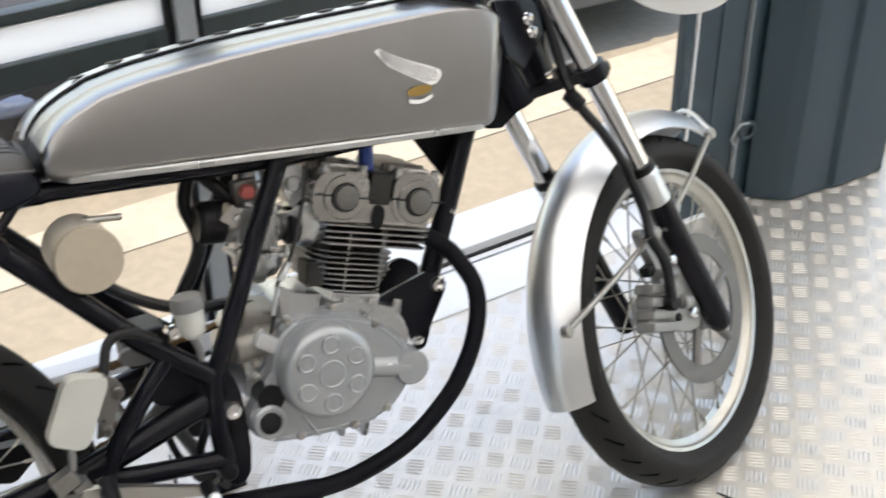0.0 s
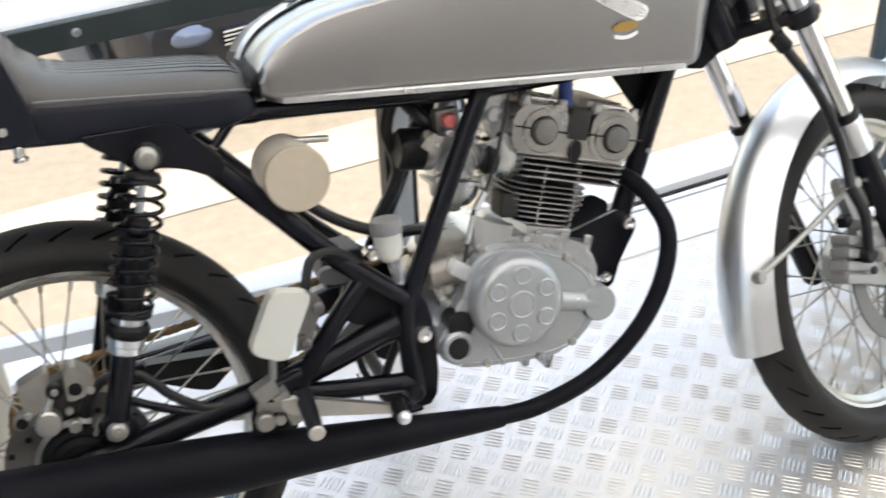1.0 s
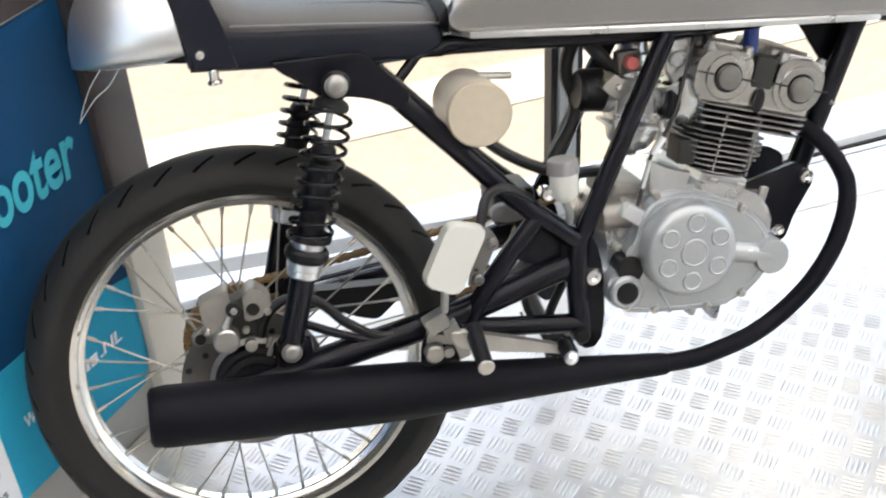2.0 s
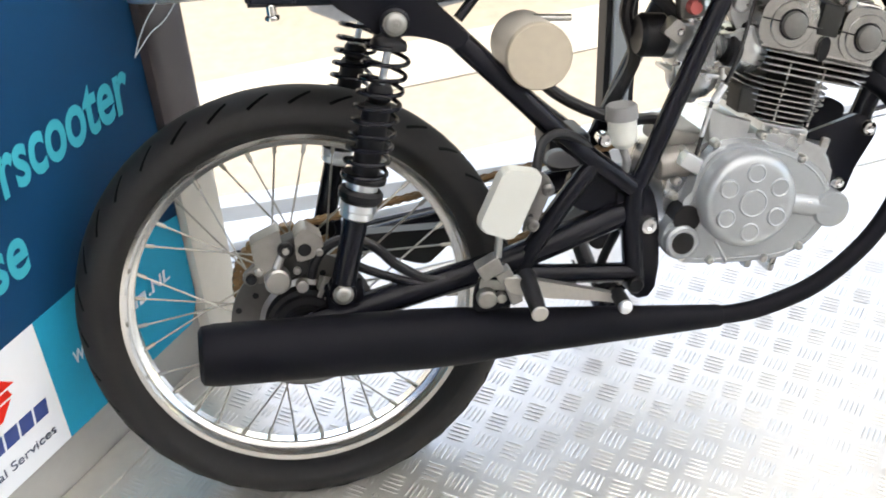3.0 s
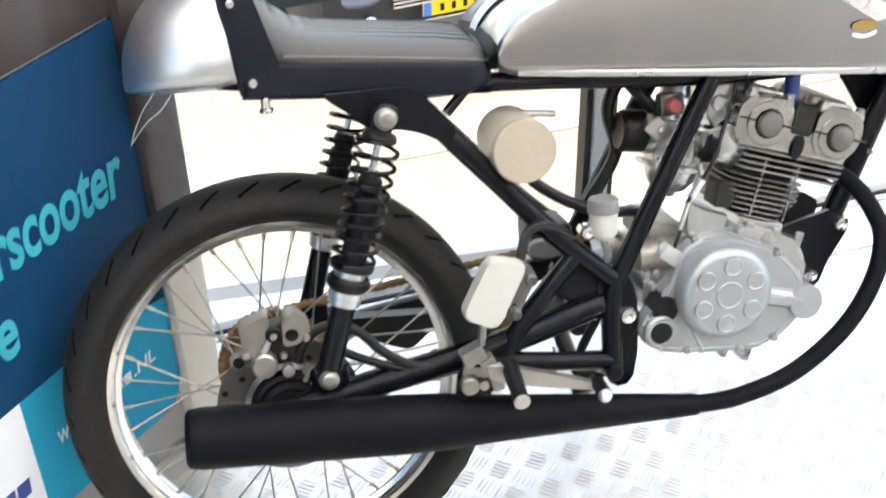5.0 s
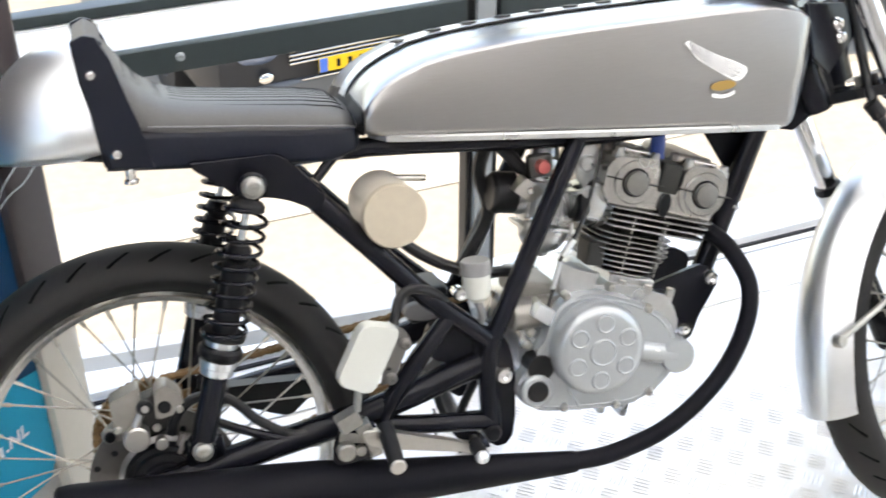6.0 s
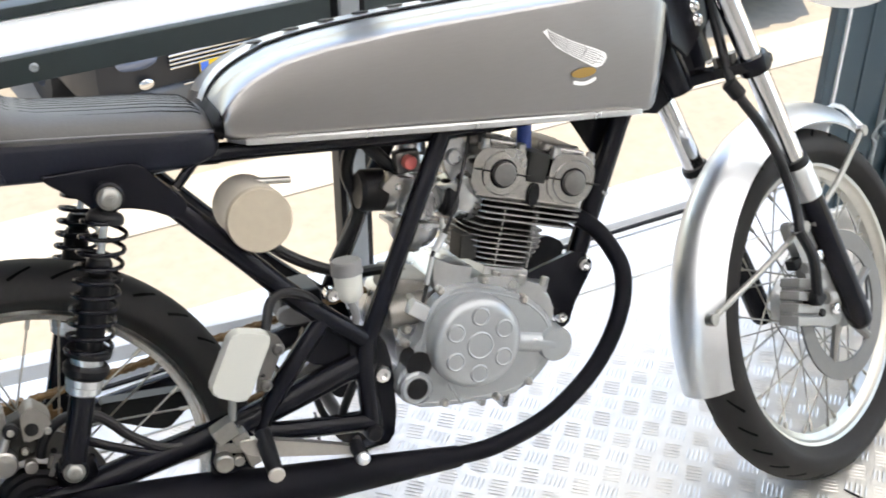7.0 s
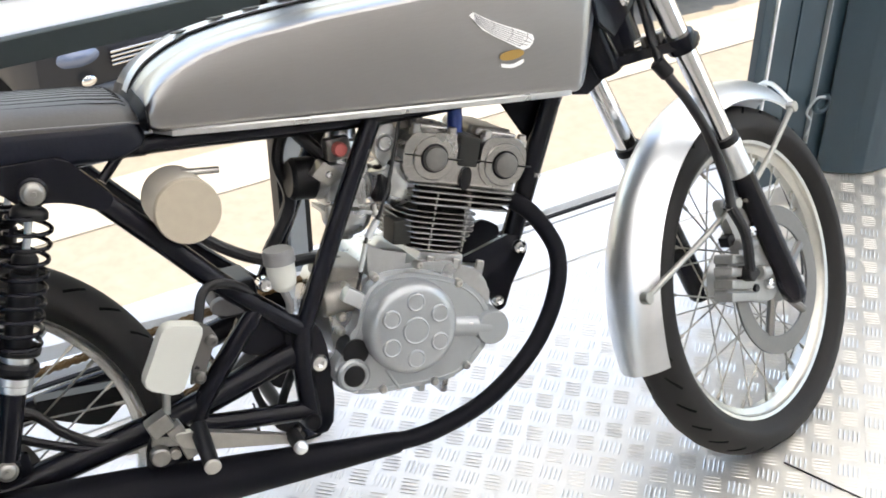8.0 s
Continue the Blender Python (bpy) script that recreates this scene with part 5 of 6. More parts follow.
# lever and sensor behind the cover
bm = bmesh.new()
slab(bm, [(0.556, 0.486), (0.551, 0.438), (0.604, 0.436), (0.612, 0.458), (0.578, 0.467)], -0.092, -0.078, bevel=0.002)
part("case_horn", bm, M_CAST, engine)
bm = bmesh.new()
box(bm, (0.034, 0.022, 0.021), at(0.5255, -0.098, 0.4175) @ Matrix.Rotation(radians(38), 4, "Y"), 0.003)
part("clutch_cable_end", bm, M_ALU, engine, "bright alloy cable clamp")
bm = bmesh.new()
rod(bm, (0.538, -0.098, 0.408), (0.556, -0.098, 0.394), 0.0105, 16, 0.002)
rod(bm, (0.546, -0.112, 0.400), (0.546, -0.096, 0.400), 0.0060, 12)
part("lever_boss", bm, M_LIGHTCAST, engine, "grey clutch lever boss")
bm = bmesh.new()
tube(bm, [(0.530, -0.096, 0.418), (0.546, -0.092, 0.455), (0.558, -0.090, 0.489), (0.573, -0.090, 0.506), (0.597, -0.088, 0.546), (0.625, -0.07, 0.600), (0.645, -0.06, 0.650)], 0.0027, 8, 5)
part("clutch_cable", bm, M_HOSE, engine)
bm = bmesh.new()
rod(bm, (0.560, -0.0905, 0.491), (0.577, -0.090, 0.512), 0.0052, 10)
rod(bm, (0.542, -0.0925, 0.448), (0.556, -0.091, 0.484), 0.0034, 8)
pieces("cable_adjuster", bm, M_ALU, engine)
bm = bmesh.new()
rod(bm, ENG @ Vector((-0.115, -0.072, 0.012)), ENG @ Vector((-0.06, -0.075, 0.03)), 0.022, 18)
box(bm, (0.06, 0.10, 0.035), ENG @ at(-0.075, -0.02, 0.045), 0.008)
part("gear_housing", bm, M_LIGHTCAST, engine, "grey cast gear housing behind the cover")
bm = bmesh.new()
box(bm, (0.026, 0.04, 0.034), at(0.617, -0.050, 0.478) @ Matrix.Rotation(radians(12), 4, "Y"), 0.003)
part("chain_tensioner", bm, M_DARK_SHADED, engine, "dark cast chain tensioner")
bm = bmesh.new()
for p, r in (((0.507, -0.088, 0.392), 0.007), ((0.503, -0.088, 0.372), 0.006), ((0.520, -0.086, 0.432), 0.005), ((0.497, -0.086, 0.415), 0.005)):
    bolt(bm, p, (0, -1, 0), r, 0.008)
pieces("housing_screw", bm, M_ZINC, engine)

# cylinder: base, barrel, fins
CYL = ENG @ at(0.052, 0, 0)
# barrel near black: shade between the fins put into its colour
bm = bmesh.new()
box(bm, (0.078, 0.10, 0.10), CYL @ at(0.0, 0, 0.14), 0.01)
barrel = part("cylinder", bm, M_DARK_SHADED, engine)
bm = bmesh.new()
box(bm, (0.070, 0.142, 0.030), CYL @ at(0.0, 0, 0.078), 0.004)
part("cylinder_base", bm, M_CAST, engine)
bm = bmesh.new()
box(bm, (0.096, 0.150, 0.014), ENG @ at(0.072, 0, 0.0700), 0.003)
part("base_flange", bm, M_CAST, engine)
bm = bmesh.new()
for x, y in ((0.034, -0.078), (0.110, -0.078), (0.072, -0.082)):
    rod(bm, ENG @ Vector((x, y, 0.075)), ENG @ Vector((x, y, 0.088)), 0.0062, 6)
pieces("base_nut", bm, M_ZINC, engine)
def fin(w, d, z, h, mat, rad=0.03, shift=0.0):
    bm = bmesh.new()
    out = []
    for sx, sy in ((1, 1), (-1, 1), (-1, -1), (1, -1)):
        for k in range(5):
            a = math.atan2(sy, sx) - math.pi / 4 + math.pi / 2 * k / 4
            out.append((sx * (w / 2 - rad) + rad * math.cos(a), sy * (d / 2 - rad) + rad * math.sin(a)))
    slab(bm, out, z, z + h, CYL @ at(shift, 0, 0), 0.0006, 1, axis="z")
    return part("cooling_fin", bm, mat, barrel)


for k in range(8):
    grow = 0.034 * min(1, k / 4)
    fin(0.086 + grow, 0.160, 0.0955 + 0.0076 * k, 0.0020, M_FIN, shift=-0.010)
for k in range(4):
    fin(0.158 + 0.003 * k, 0.172, 0.1600 + 0.0085 * k, 0.0026, M_FIN, 0.02, 0.012)
bm = bmesh.new()
for sx in (-0.024, 0.026):
    for k in range(10):
        rod(bm, CYL @ Vector((sx, -0.077, 0.0975 + 0.0080 * k)), CYL @ Vector((sx, -0.077, 0.1035 + 0.0080 * k)), 0.0020, 8)
tagged(part("fin_damper", bm, M_FIN, barrel), kind="stuff")

# cylinder head with two cam housings
M_CAMCAP = material("dark_satin_cap", (0.20, 0.197, 0.19), 0.34, 0.85, 0.12, 150, 0.06, 0.15, 30)
M_HEAD = material("warm_grey_casting", (0.41, 0.40, 0.384), 0.24, 0.95, 0.12, 110, 0.14, 0.16, 16, rough_var=0.08)
head = part("cylinder_head", box(bmesh.new(), (0.166, 0.164, 0.042), ENG @ at(0.058, 0, 0.2080), 0.008, 3), M_HEAD, engine, "cast twin-cam cylinder head")
HOUSING = (((0.0090, 0.2250), [(-0.034, 0.203), (-0.036, 0.240), (-0.024, 0.2555), (0.028, 0.2600), (0.0425, 0.250), (0.0430, 0.212), (0.028, 0.1915), (-0.018, 0.1905)]),
           ((0.1162, 0.2270), [(0.0790, 0.212), (0.0790, 0.250), (0.0900, 0.2620), (0.1330, 0.2660), (0.1475, 0.250), (0.1500, 0.222), (0.1370, 0.1965), (0.0960, 0.1925)]))
for (x, z), outline in HOUSING:
    m = ENG @ at(x, 0, z) @ Y90
    hs = part("cam_housing", slab(bmesh.new(), round_poly(outline, 0.016, 5), -0.0845, 0.085, ENG, 0.0022, 2), M_HEAD, head)
    bm = bmesh.new()
    lathe(bm, [(0, -0.01), (0.0305, -0.01), (0.0305, 0.0855), (0.0292, 0.0870), (0.0200, 0.0872), (0.0192, 0.0860), (0.0188, 0.0840), (0, 0.0840)], m, 44)
    part("bearing_boss", bm, M_HEAD, hs)
    # black ring stands in for shade in the groove round the cap
    bm = bmesh.new()
    lathe(bm, [(0.0186, 0.0830), (0.0198, 0.0878), (0.0166, 0.0878), (0.0166, 0.0830)], m, 36, closed=True)
    part("groove_shade", bm, M_BLACK, hs, "black ring painted for the shaded groove round the cap")
    bm = bmesh.new()
    lathe(bm, [(0.0170, 0.083), (0.0168, 0.0920), (0.0155, 0.0940), (0.010, 0.0950), (0, 0.0952)], m, 32)
    part("cam_cap", bm, M_CAMCAP, hs, "round satin cam cap")
    bm = bmesh.new()
    for s in (-1, 1):
        box(bm, (0.0130, 0.006, 0.0020), ENG @ at(x + s * 0.0262, -0.0865, z + 0.001), 0.0004)
        box(bm, (0.0110, 0.006, 0.0018), ENG @ at(x + s * 0.0365, -0.0840, z + 0.001), 0.0004)
    pieces("cap_slot", bm, M_BLACK, hs)
    for s in (-1, 1):
        for y in (-0.070, -0.020, 0.050):
            q = Vector((x + s * 0.027, y, z + 0.026))
            bm = bmesh.new()
            lathe(bm, [(0, 0.0), (0.0085, 0.0), (0.0085, 0.008), (0.0062, 0.0085), (0.0062, 0.0150), (0.0048, 0.0165), (0, 0.0165)], ENG @ Matrix.Translation(q), 12)
            part("cap_bolt", bm, M_ZINC, hs)
    # rib bands across the top of the housing
    for y in (-0.050, -0.004, 0.034):
        bm = bmesh.new()
        box(bm, (0.052, 0.010, 0.008), ENG @ at(x + 0.001, y, z + 0.0365), 0.003)
        part("housing_rib", bm, M_HEAD, hs)
bm = bmesh.new()
slab(bm, [(0.0610 + 0.0078 * math.cos(a), 0.2018 + 0.0165 * math.sin(a)) for a in (2 * math.pi * k / 20 for k in range(20))], -0.0875, -0.084, ENG)
part("plug_tunnel", bm, M_BLACK, head, "dark oval plug tunnel")
bm = bmesh.new()
box(bm, (0.058, 0.12, 0.022), ENG @ at(0.004, 0.020, 0.254), 0.008, 3)
part("cam_cover", bm, M_COVERBROWN, head, "brownish cast cam cover")
bm = bmesh.new()
box(bm, (0.056, 0.12, 0.022), ENG @ at(0.114, 0.020, 0.260), 0.008, 3)
part("cam_cover", bm, M_COVERBROWN, head, "brownish cast cam cover")
# dark block stands in for the shaded gap between the cam housings
bm = bmesh.new()
box(bm, (0.031, 0.165, 0.042), ENG @ at(0.0610, -0.001, 0.2385), 0.003)
part("shaded_gap", bm, M_DARK_SHADED, head)
bm = bmesh.new()
tube(bm, [ENG @ Vector((-0.045, -0.045, 0.205)), ENG @ Vector((-0.03, -0.045, 0.18)), ENG @ Vector((-0.01, -0.04, 0.175))], [0.030, 0.032, 0.026], 16, 3)
part("intake_port", bm, M_CAST, head)
bm = bmesh.new()
tube(bm, [ENG @ Vector((0.056, -0.04, 0.250)), ENG @ Vector((0.050, -0.035, 0.29)), ENG @ Vector((0.040, -0.02, 0.345))], 0.0105, 14, 3)
part("blue_sleeve", bm, M_BLUE, head, "blue taped sleeve")

# carburettor and intake
bm = bmesh.new()
rod(bm, (0.513, -0.03, 0.568), (0.598, -0.03, 0.549), 0.024, 24)
box(bm, (0.058, 0.052, 0.060), at(0.556, -0.03, 0.556) @ Matrix.Rotation(radians(12), 4, "Y"), 0.006)
carb = part("carburettor", bm, M_CARB, bike, "grey cast carburettor with black intake mouth")
bm = bmesh.new()
box(bm, (0.076, 0.064, 0.006), at(0.554, -0.03, 0.520) @ Matrix.Rotation(radians(12), 4, "Y"), 0.002)
part("bowl_flange", bm, M_CARB, carb)
bm = bmesh.new()
lathe(bm, [(0, 0.0), (0.012, 0.0), (0.024, 0.006), (0.032, 0.017), (0.035, 0.030), (0.035, 0.040), (0, 0.040)], along((0.549, -0.03, 0.484), (0.557, -0.03, 0.522)), 28)
part("float_bowl", bm, M_CARB, carb, "rounded grey float bowl")
bm = bmesh.new()
for x in (0.522, 0.585):
    rod(bm, (x, -0.060, 0.516 - (x - 0.554) * 0.2), (x, -0.060, 0.532 - (x - 0.554) * 0.2), 0.0042, 8)
rod(bm, (0.549, -0.03, 0.478), (0.550, -0.03, 0.486), 0.010, 6)
pieces("bowl_screw", bm, M_ZINC, carb)
bm = bmesh.new()
lathe(bm, [(0.022, 0), (0.0225, 0.020), (0.0255, 0.022), (0.0255, 0.030), (0.021, 0.034), (0.019, 0.055), (0.010, 0.062), (0, 0.062)], along((0.560, -0.03, 0.582), (0.572, -0.02, 0.645)), 24)
part("slide_tower", bm, M_CARB, carb)
bm = bmesh.new()
lathe(bm, [(0, -0.016), (0.0095, -0.016), (0.0100, 0.006), (0.008, 0.010), (0, 0.011)], at(0.550, -0.060, 0.610) @ Y90, 20)
part("red_cap", bm, M_RED, carb, "faded red round cap")
bm = bmesh.new()
box(bm, (0.034, 0.022, 0.030), at(0.551, -0.046, 0.609), 0.004)
part("cap_housing", bm, M_DISC, carb)
bm = bmesh.new()
slab(bm, round_poly([(0.504, 0.586), (0.524, 0.601), (0.547, 0.578), (0.526, 0.565)], 0.003), -0.072, -0.045, bevel=0.0015)
part("choke_block", bm, M_ZINC, carb, "worn zinc choke block")
bm = bmesh.new()
bolt(bm, (0.527, -0.072, 0.583), (0, -1, 0), 0.005, 0.004)
bolt(bm, (0.553, -0.056, 0.545), (0, -1, 0), 0.005, 0.006)
bolt(bm, (0.528, -0.056, 0.540), (0, -1, 0), 0.004, 0.006)
pieces("carb_screw", bm, M_CHROME, carb)
bm = bmesh.new()
lathe(bm, [(0.024, 0), (0.0285, 0.004), (0.0285, 0.032), (0.024, 0.038), (0.018, 0.036), (0, 0.034)], along((0.520, -0.03, 0.572), (0.44, -0.03, 0.585)), 28)
part("bell_mouth", bm, M_BLACK, carb, "black rubber intake")
bm = bmesh.new()
rod(bm, (0.592, -0.052, 0.551), (0.611, -0.052, 0.547), 0.0255, 20)
part("intake_rubber", bm, M_BLACK, carb)
bm = bmesh.new()
slab(bm, round_poly([(0.601, 0.628), (0.632, 0.628), (0.633, 0.585), (0.626, 0.566), (0.610, 0.566), (0.599, 0.590)], 0.006), -0.060, -0.046, bevel=0.002)
br = part("coil_bracket", bm, M_CARB, bike, "cast electrical bracket with round boss")
bm = bmesh.new()
lathe(bm, [(0.0125, -0.004), (0.012, 0.005), (0.010, 0.0065), (0.008, 0.004), (0, 0.004)], at(0.614, -0.060, 0.605) @ Y90, 20)
part("bracket_boss", bm, M_CARB, br)
bm = bmesh.new()
bolt(bm, (0.618, -0.060, 0.576), (0, -1, 0), 0.004, 0.004)
part("bracket_screw", bm, M_BLACK, br)
for nm, pts, r in (("throttle_cable", [(0.56, -0.02, 0.64), (0.60, -0.03, 0.665), (0.70, -0.035, 0.665), (0.82, -0.03, 0.655)], 0.0035),
                   ("fuel_hose", [(0.545, -0.03, 0.585), (0.515, -0.02, 0.625), (0.50, 0.0, 0.64), (0.48, 0.0, 0.60), (0.488, 0.0, 0.54), (0.446, 0.0, 0.475)], 0.0095),
                   ("overflow_hose", [(0.53, -0.03, 0.515), (0.525, -0.03, 0.45), (0.54, -0.02, 0.36)], 0.0025),
                   ("wiring_loom", [(0.665, -0.04, 0.655), (0.66, -0.05, 0.60), (0.645, -0.06, 0.56)], 0.006),
                   ("breather_hose", [(0.338, -0.06, 0.552), (0.365, -0.055, 0.5235), (0.401, -0.055, 0.498), (0.438, -0.055, 0.480), (0.462, -0.05, 0.472), (0.50, -0.03, 0.462), (0.54, -0.01, 0.44)], 0.008)):
    bm = bmesh.new()
    tube(bm, pts, r, 10, 6)
    part(nm, bm, M_HOSE, bike, "black " + nm.replace("_", " "))

# catch can on the rear stay
can = part("breather_can", lathe(bmesh.new(), [(0, -0.085), (0.036, -0.085), (0.040, -0.080), (0.0405, 0.0), (0.0395, 0.0015), (0.0395, 0.003), (0.0395, 0.004), (0, 0.004)], at(0.328, -0.118, 0.594) @ Y90, 48), M_CREAM, bike, "cream round breather can")
bm = bmesh.new()
lathe(bm, [(0, 0.003), (0.0412, 0.003), (0.0412, 0.010), (0.0395, 0.0125), (0, 0.0130)], at(0.328, -0.118, 0.594) @ Y90, 48)
part("can_lid", bm, M_TAN, can, "tan round lid")
bm = bmesh.new()
rod(bm, (0.338, -0.075, 0.630), (0.386, -0.07, 0.622), 0.0045, 12)
part("can_pipe", bm, M_ZINC, can)

# brake fluid reservoir
res = part("brake_reservoir", lathe(bmesh.new(), [(0, 0.004), (0.010, 0.004), (0.0165, 0.011), (0.0185, 0.024), (0.0185, 0.042), (0, 0.042)], at(0.4325, -0.108, 0.4530), 24), M_OFFWHITE, bike, "milky plastic brake fluid reservoir")
bm = bmesh.new()
lathe(bm, [(0, 0.060), (0.018, 0.060), (0.0200, 0.0575), (0.0210, 0.042), (0, 0.042)], at(0.4325, -0.108, 0.4530), 28)
part("reservoir_cap", bm, M_GREYCAP, res, "dark grey screw cap")
bm = bmesh.new()
tube(bm, [(0.4305, -0.108, 0.459), (0.437, -0.104, 0.432), (0.43, -0.085, 0.40)], 0.0055, 10, 4)
part("reservoir_hose", bm, M_GREYCAP, res)
bm = bmesh.new()
bolt(bm, (0.409, -0.104, 0.470), (0, -1, 0), 0.010, 0.01)
part("reservoir_bolt", bm, M_CHROME, res)

# pale box in front of the rear wheel
hb = part("catch_bottle", slab(bmesh.new(), round_poly([(0.224, 0.403), (0.265, 0.475), (0.313, 0.461), (0.268, 0.380)], 0.011, 5), -0.170, -0.146, bevel=0.0032, seg=3), M_OFFWHITE, bike, "off-white plastic catch bottle")
bm = bmesh.new()
slab(bm, [(0.306, 0.462), (0.322, 0.450), (0.328, 0.436), (0.300, 0.384), (0.284, 0.382), (0.292, 0.410), (0.306, 0.440)], -0.150, -0.142, bevel=0.002)
bolt(bm, (0.320, -0.150, 0.433), (0, -1, 0), 0.008, 0.006)
bolt(bm, (0.297, -0.150, 0.390), (0, -1, 0), 0.008, 0.006)
part("bottle_bracket", bm, M_DISC, hb, "dull steel bracket")

# foot controls on the right
ped = part("brake_pedal", slab(bmesh.new(), smooth_outline([(0.250, 0.338), (0.285, 0.330), (0.385, 0.292), (0.402, 0.283), (0.396, 0.276), (0.375, 0.283), (0.29, 0.305), (0.255, 0.318)], 3), -0.180, -0.168, bevel=0.002), M_ZINC, bike, "worn alloy brake pedal")
bm = bmesh.new()
rod(bm, (0.3925, -0.172, 0.2895), (0.3935, -0.203, 0.2825), 0.0095, 16, 0.002)
part("pedal_toe", bm, M_BLACK, ped, "black rubber pedal toe")
bm = bmesh.new()
lathe(bm, [(0, 0.0085), (0.004, 0.008), (0.0075, 0.0055), (0.0092, 0.002), (0.0092, -0.003), (0, -0.003)], along((0.3935, -0.203, 0.2825), (0.394, -0.22, 0.2785)), 20)
part("toe_knob", bm, M_ALU, ped, "bright round end")
bm = bmesh.new()
tube(bm, [(0.280, -0.165, 0.331), (0.278, -0.20, 0.322), (0.276, -0.238, 0.313)], [0.0115, 0.011, 0.0098], 14)
pg = part("footpeg", bm, M_BLACK, bike, "black rubber footpeg with bright tip")
bm = bmesh.new()
rod(bm, (0.276, -0.2385, 0.3129), (0.2758, -0.2425, 0.3121), 0.0104, 16, 0.001)
part("peg_tip", bm, M_ZINC, pg)
bm = bmesh.new()
rod(bm, (0.252, -0.162, 0.392), (0.246, -0.166, 0.362), 0.0052, 12)
box(bm, (0.030, 0.024, 0.022), at(0.234, -0.166, 0.352) @ Matrix.Rotation(radians(-22), 4, "Y"), 0.003)
box(bm, (0.020, 0.022, 0.016), at(0.252, -0.166, 0.338) @ Matrix.Rotation(radians(-22), 4, "Y"), 0.002)
rod(bm, (0.228, -0.150, 0.312), (0.227, -0.172, 0.309), 0.0125, 20)
rod(bm, (0.246, -0.150, 0.308), (0.246, -0.168, 0.306), 0.007, 14)
box(bm, (0.050, 0.010, 0.014), at(0.245, -0.156, 0.322) @ Matrix.Rotation(radians(15), 4, "Y"), 0.002)
box(bm, (0.016, 0.018, 0.034), at(0.262, -0.160, 0.312) @ Matrix.Rotation(radians(-15), 4, "Y"), 0.003)
part("master_cylinder", bm, M_ZINCDULL, bike, "rear master cylinder and linkage")
bm = bmesh.new()
tube(bm, [(0.295, -0.145, 0.400), (0.315, -0.128, 0.462), (0.328, -0.12, 0.487), (0.352, -0.115, 0.490), (0.384, -0.105, 0.468), (0.40, -0.09, 0.43)], 0.0065, 10, 6)
part("brake_line", bm, M_HOSE, bike)
bm = bmesh.new()
slab(bm, smooth_outline([(0.347, 0.445), (0.363, 0.449), (0.390, 0.440), (0.394, 0.425), (0.361, 0.425), (0.345, 0.432)], 3), -0.06, -0.045, bevel=0.002)
slab(bm, [(0.338, 0.341), (0.376, 0.371), (0.394, 0.357), (0.3885, 0.3424), (0.3476, 0.326)], -0.066, -0.060, bevel=0.001)
pieces("mounting_plate", bm, M_GREYCAP, bike, "grey mounting plates between the frame tubes")
bm = bmesh.new()
slab(bm, round_poly([(0.372, 0.424), (0.418, 0.424), (0.437, 0.395), (0.430, 0.372), (0.385, 0.368), (0.360, 0.386)], 0.010, 4), -0.088, -0.060, bevel=0.003)
part("pivot_bracket", bm, M_FRAME, bike, "black bracket over the swinging arm pivot")
bm = bmesh.new()
box(bm, (0.06, 0.08, 0.05), at(0.390, 0.03, 0.425), 0.008)
part("battery_box", bm, M_BLACK, bike, "black battery box between the frame tubes")

bm = bmesh.new()
lathe(bm, [(0, 0.026), (0.009, 0.026), (0.012, 0.022), (0.013, 0.0), (0, 0)], at(0.437, -0.092, 0.266) @ Y90, 20)
part("pivot_cap", bm, M_BLACK, bike, "black rubber end cap")

# exhaust
bm = bmesh.new()
tube(bm, [(0.748, -0.024, 0.496), (0.775, -0.032, 0.488), (0.797, -0.044, 0.476), (0.8175, -0.062, 0.456), (0.829, -0.085, 0.427), (0.8325, -0.10, 0.401), (0.823, -0.112, 0.3645), (0.799, -0.12, 0.3205), (0.763, -0.125, 0.279), (0.714, -0.13, 0.245), (0.666, -0.133, 0.2235), (0.605, -0.135, 0.2110), (0.565, -0.1365, 0.2100), (0.52, -0.139, 0.2155)], 0.0125, 18, 5)
part("exhaust_pipe", bm, M_MATT, bike, "matt black exhaust header pipe")
bm = bmesh.new()
lathe(bm, [(0, 0.045), (0.0138, 0.045), (0.0150, 0.049), (0.022, 0.17), (0.031, 0.33), (0.0368, 0.40), (0.0385, 0.46), (0.0385, 0.706), (0.036, 0.722), (0.030, 0.726), (0.026, 0.722), (0.024, 0.68), (0, 0.68)], along((0.588, -0.137, 0.206), (-0.130, -0.165, 0.301)), 40)
muf = part("muffler", bm, M_MATT, bike, "matt black tapered muffler")
bm = bmesh.new()
slab(bm, smooth_outline([(0.215, 0.322), (0.235, 0.345), (0.262, 0.345), (0.275, 0.30), (0.215, 0.29)], 3), -0.16, -0.154, bevel=0.001)
part("muffler_hanger", bm, M_FRAME, muf)

# side stand on the far side, and rear paddock support under the swinging arm
bm = bmesh.new()
tube(bm, [(0.42, 0.10, 0.26), (0.47, 0.185, 0.14), (0.50, 0.235, 0.0775)], 0.011, 12, 3)
box(bm, (0.055, 0.03, 0.008), at(0.502, 0.238, 0.077) @ Matrix.Rotation(radians(17.5), 4, "X"), 0.002)
part("side_stand", bm, M_FRAME, bike, "black side stand, folded out")

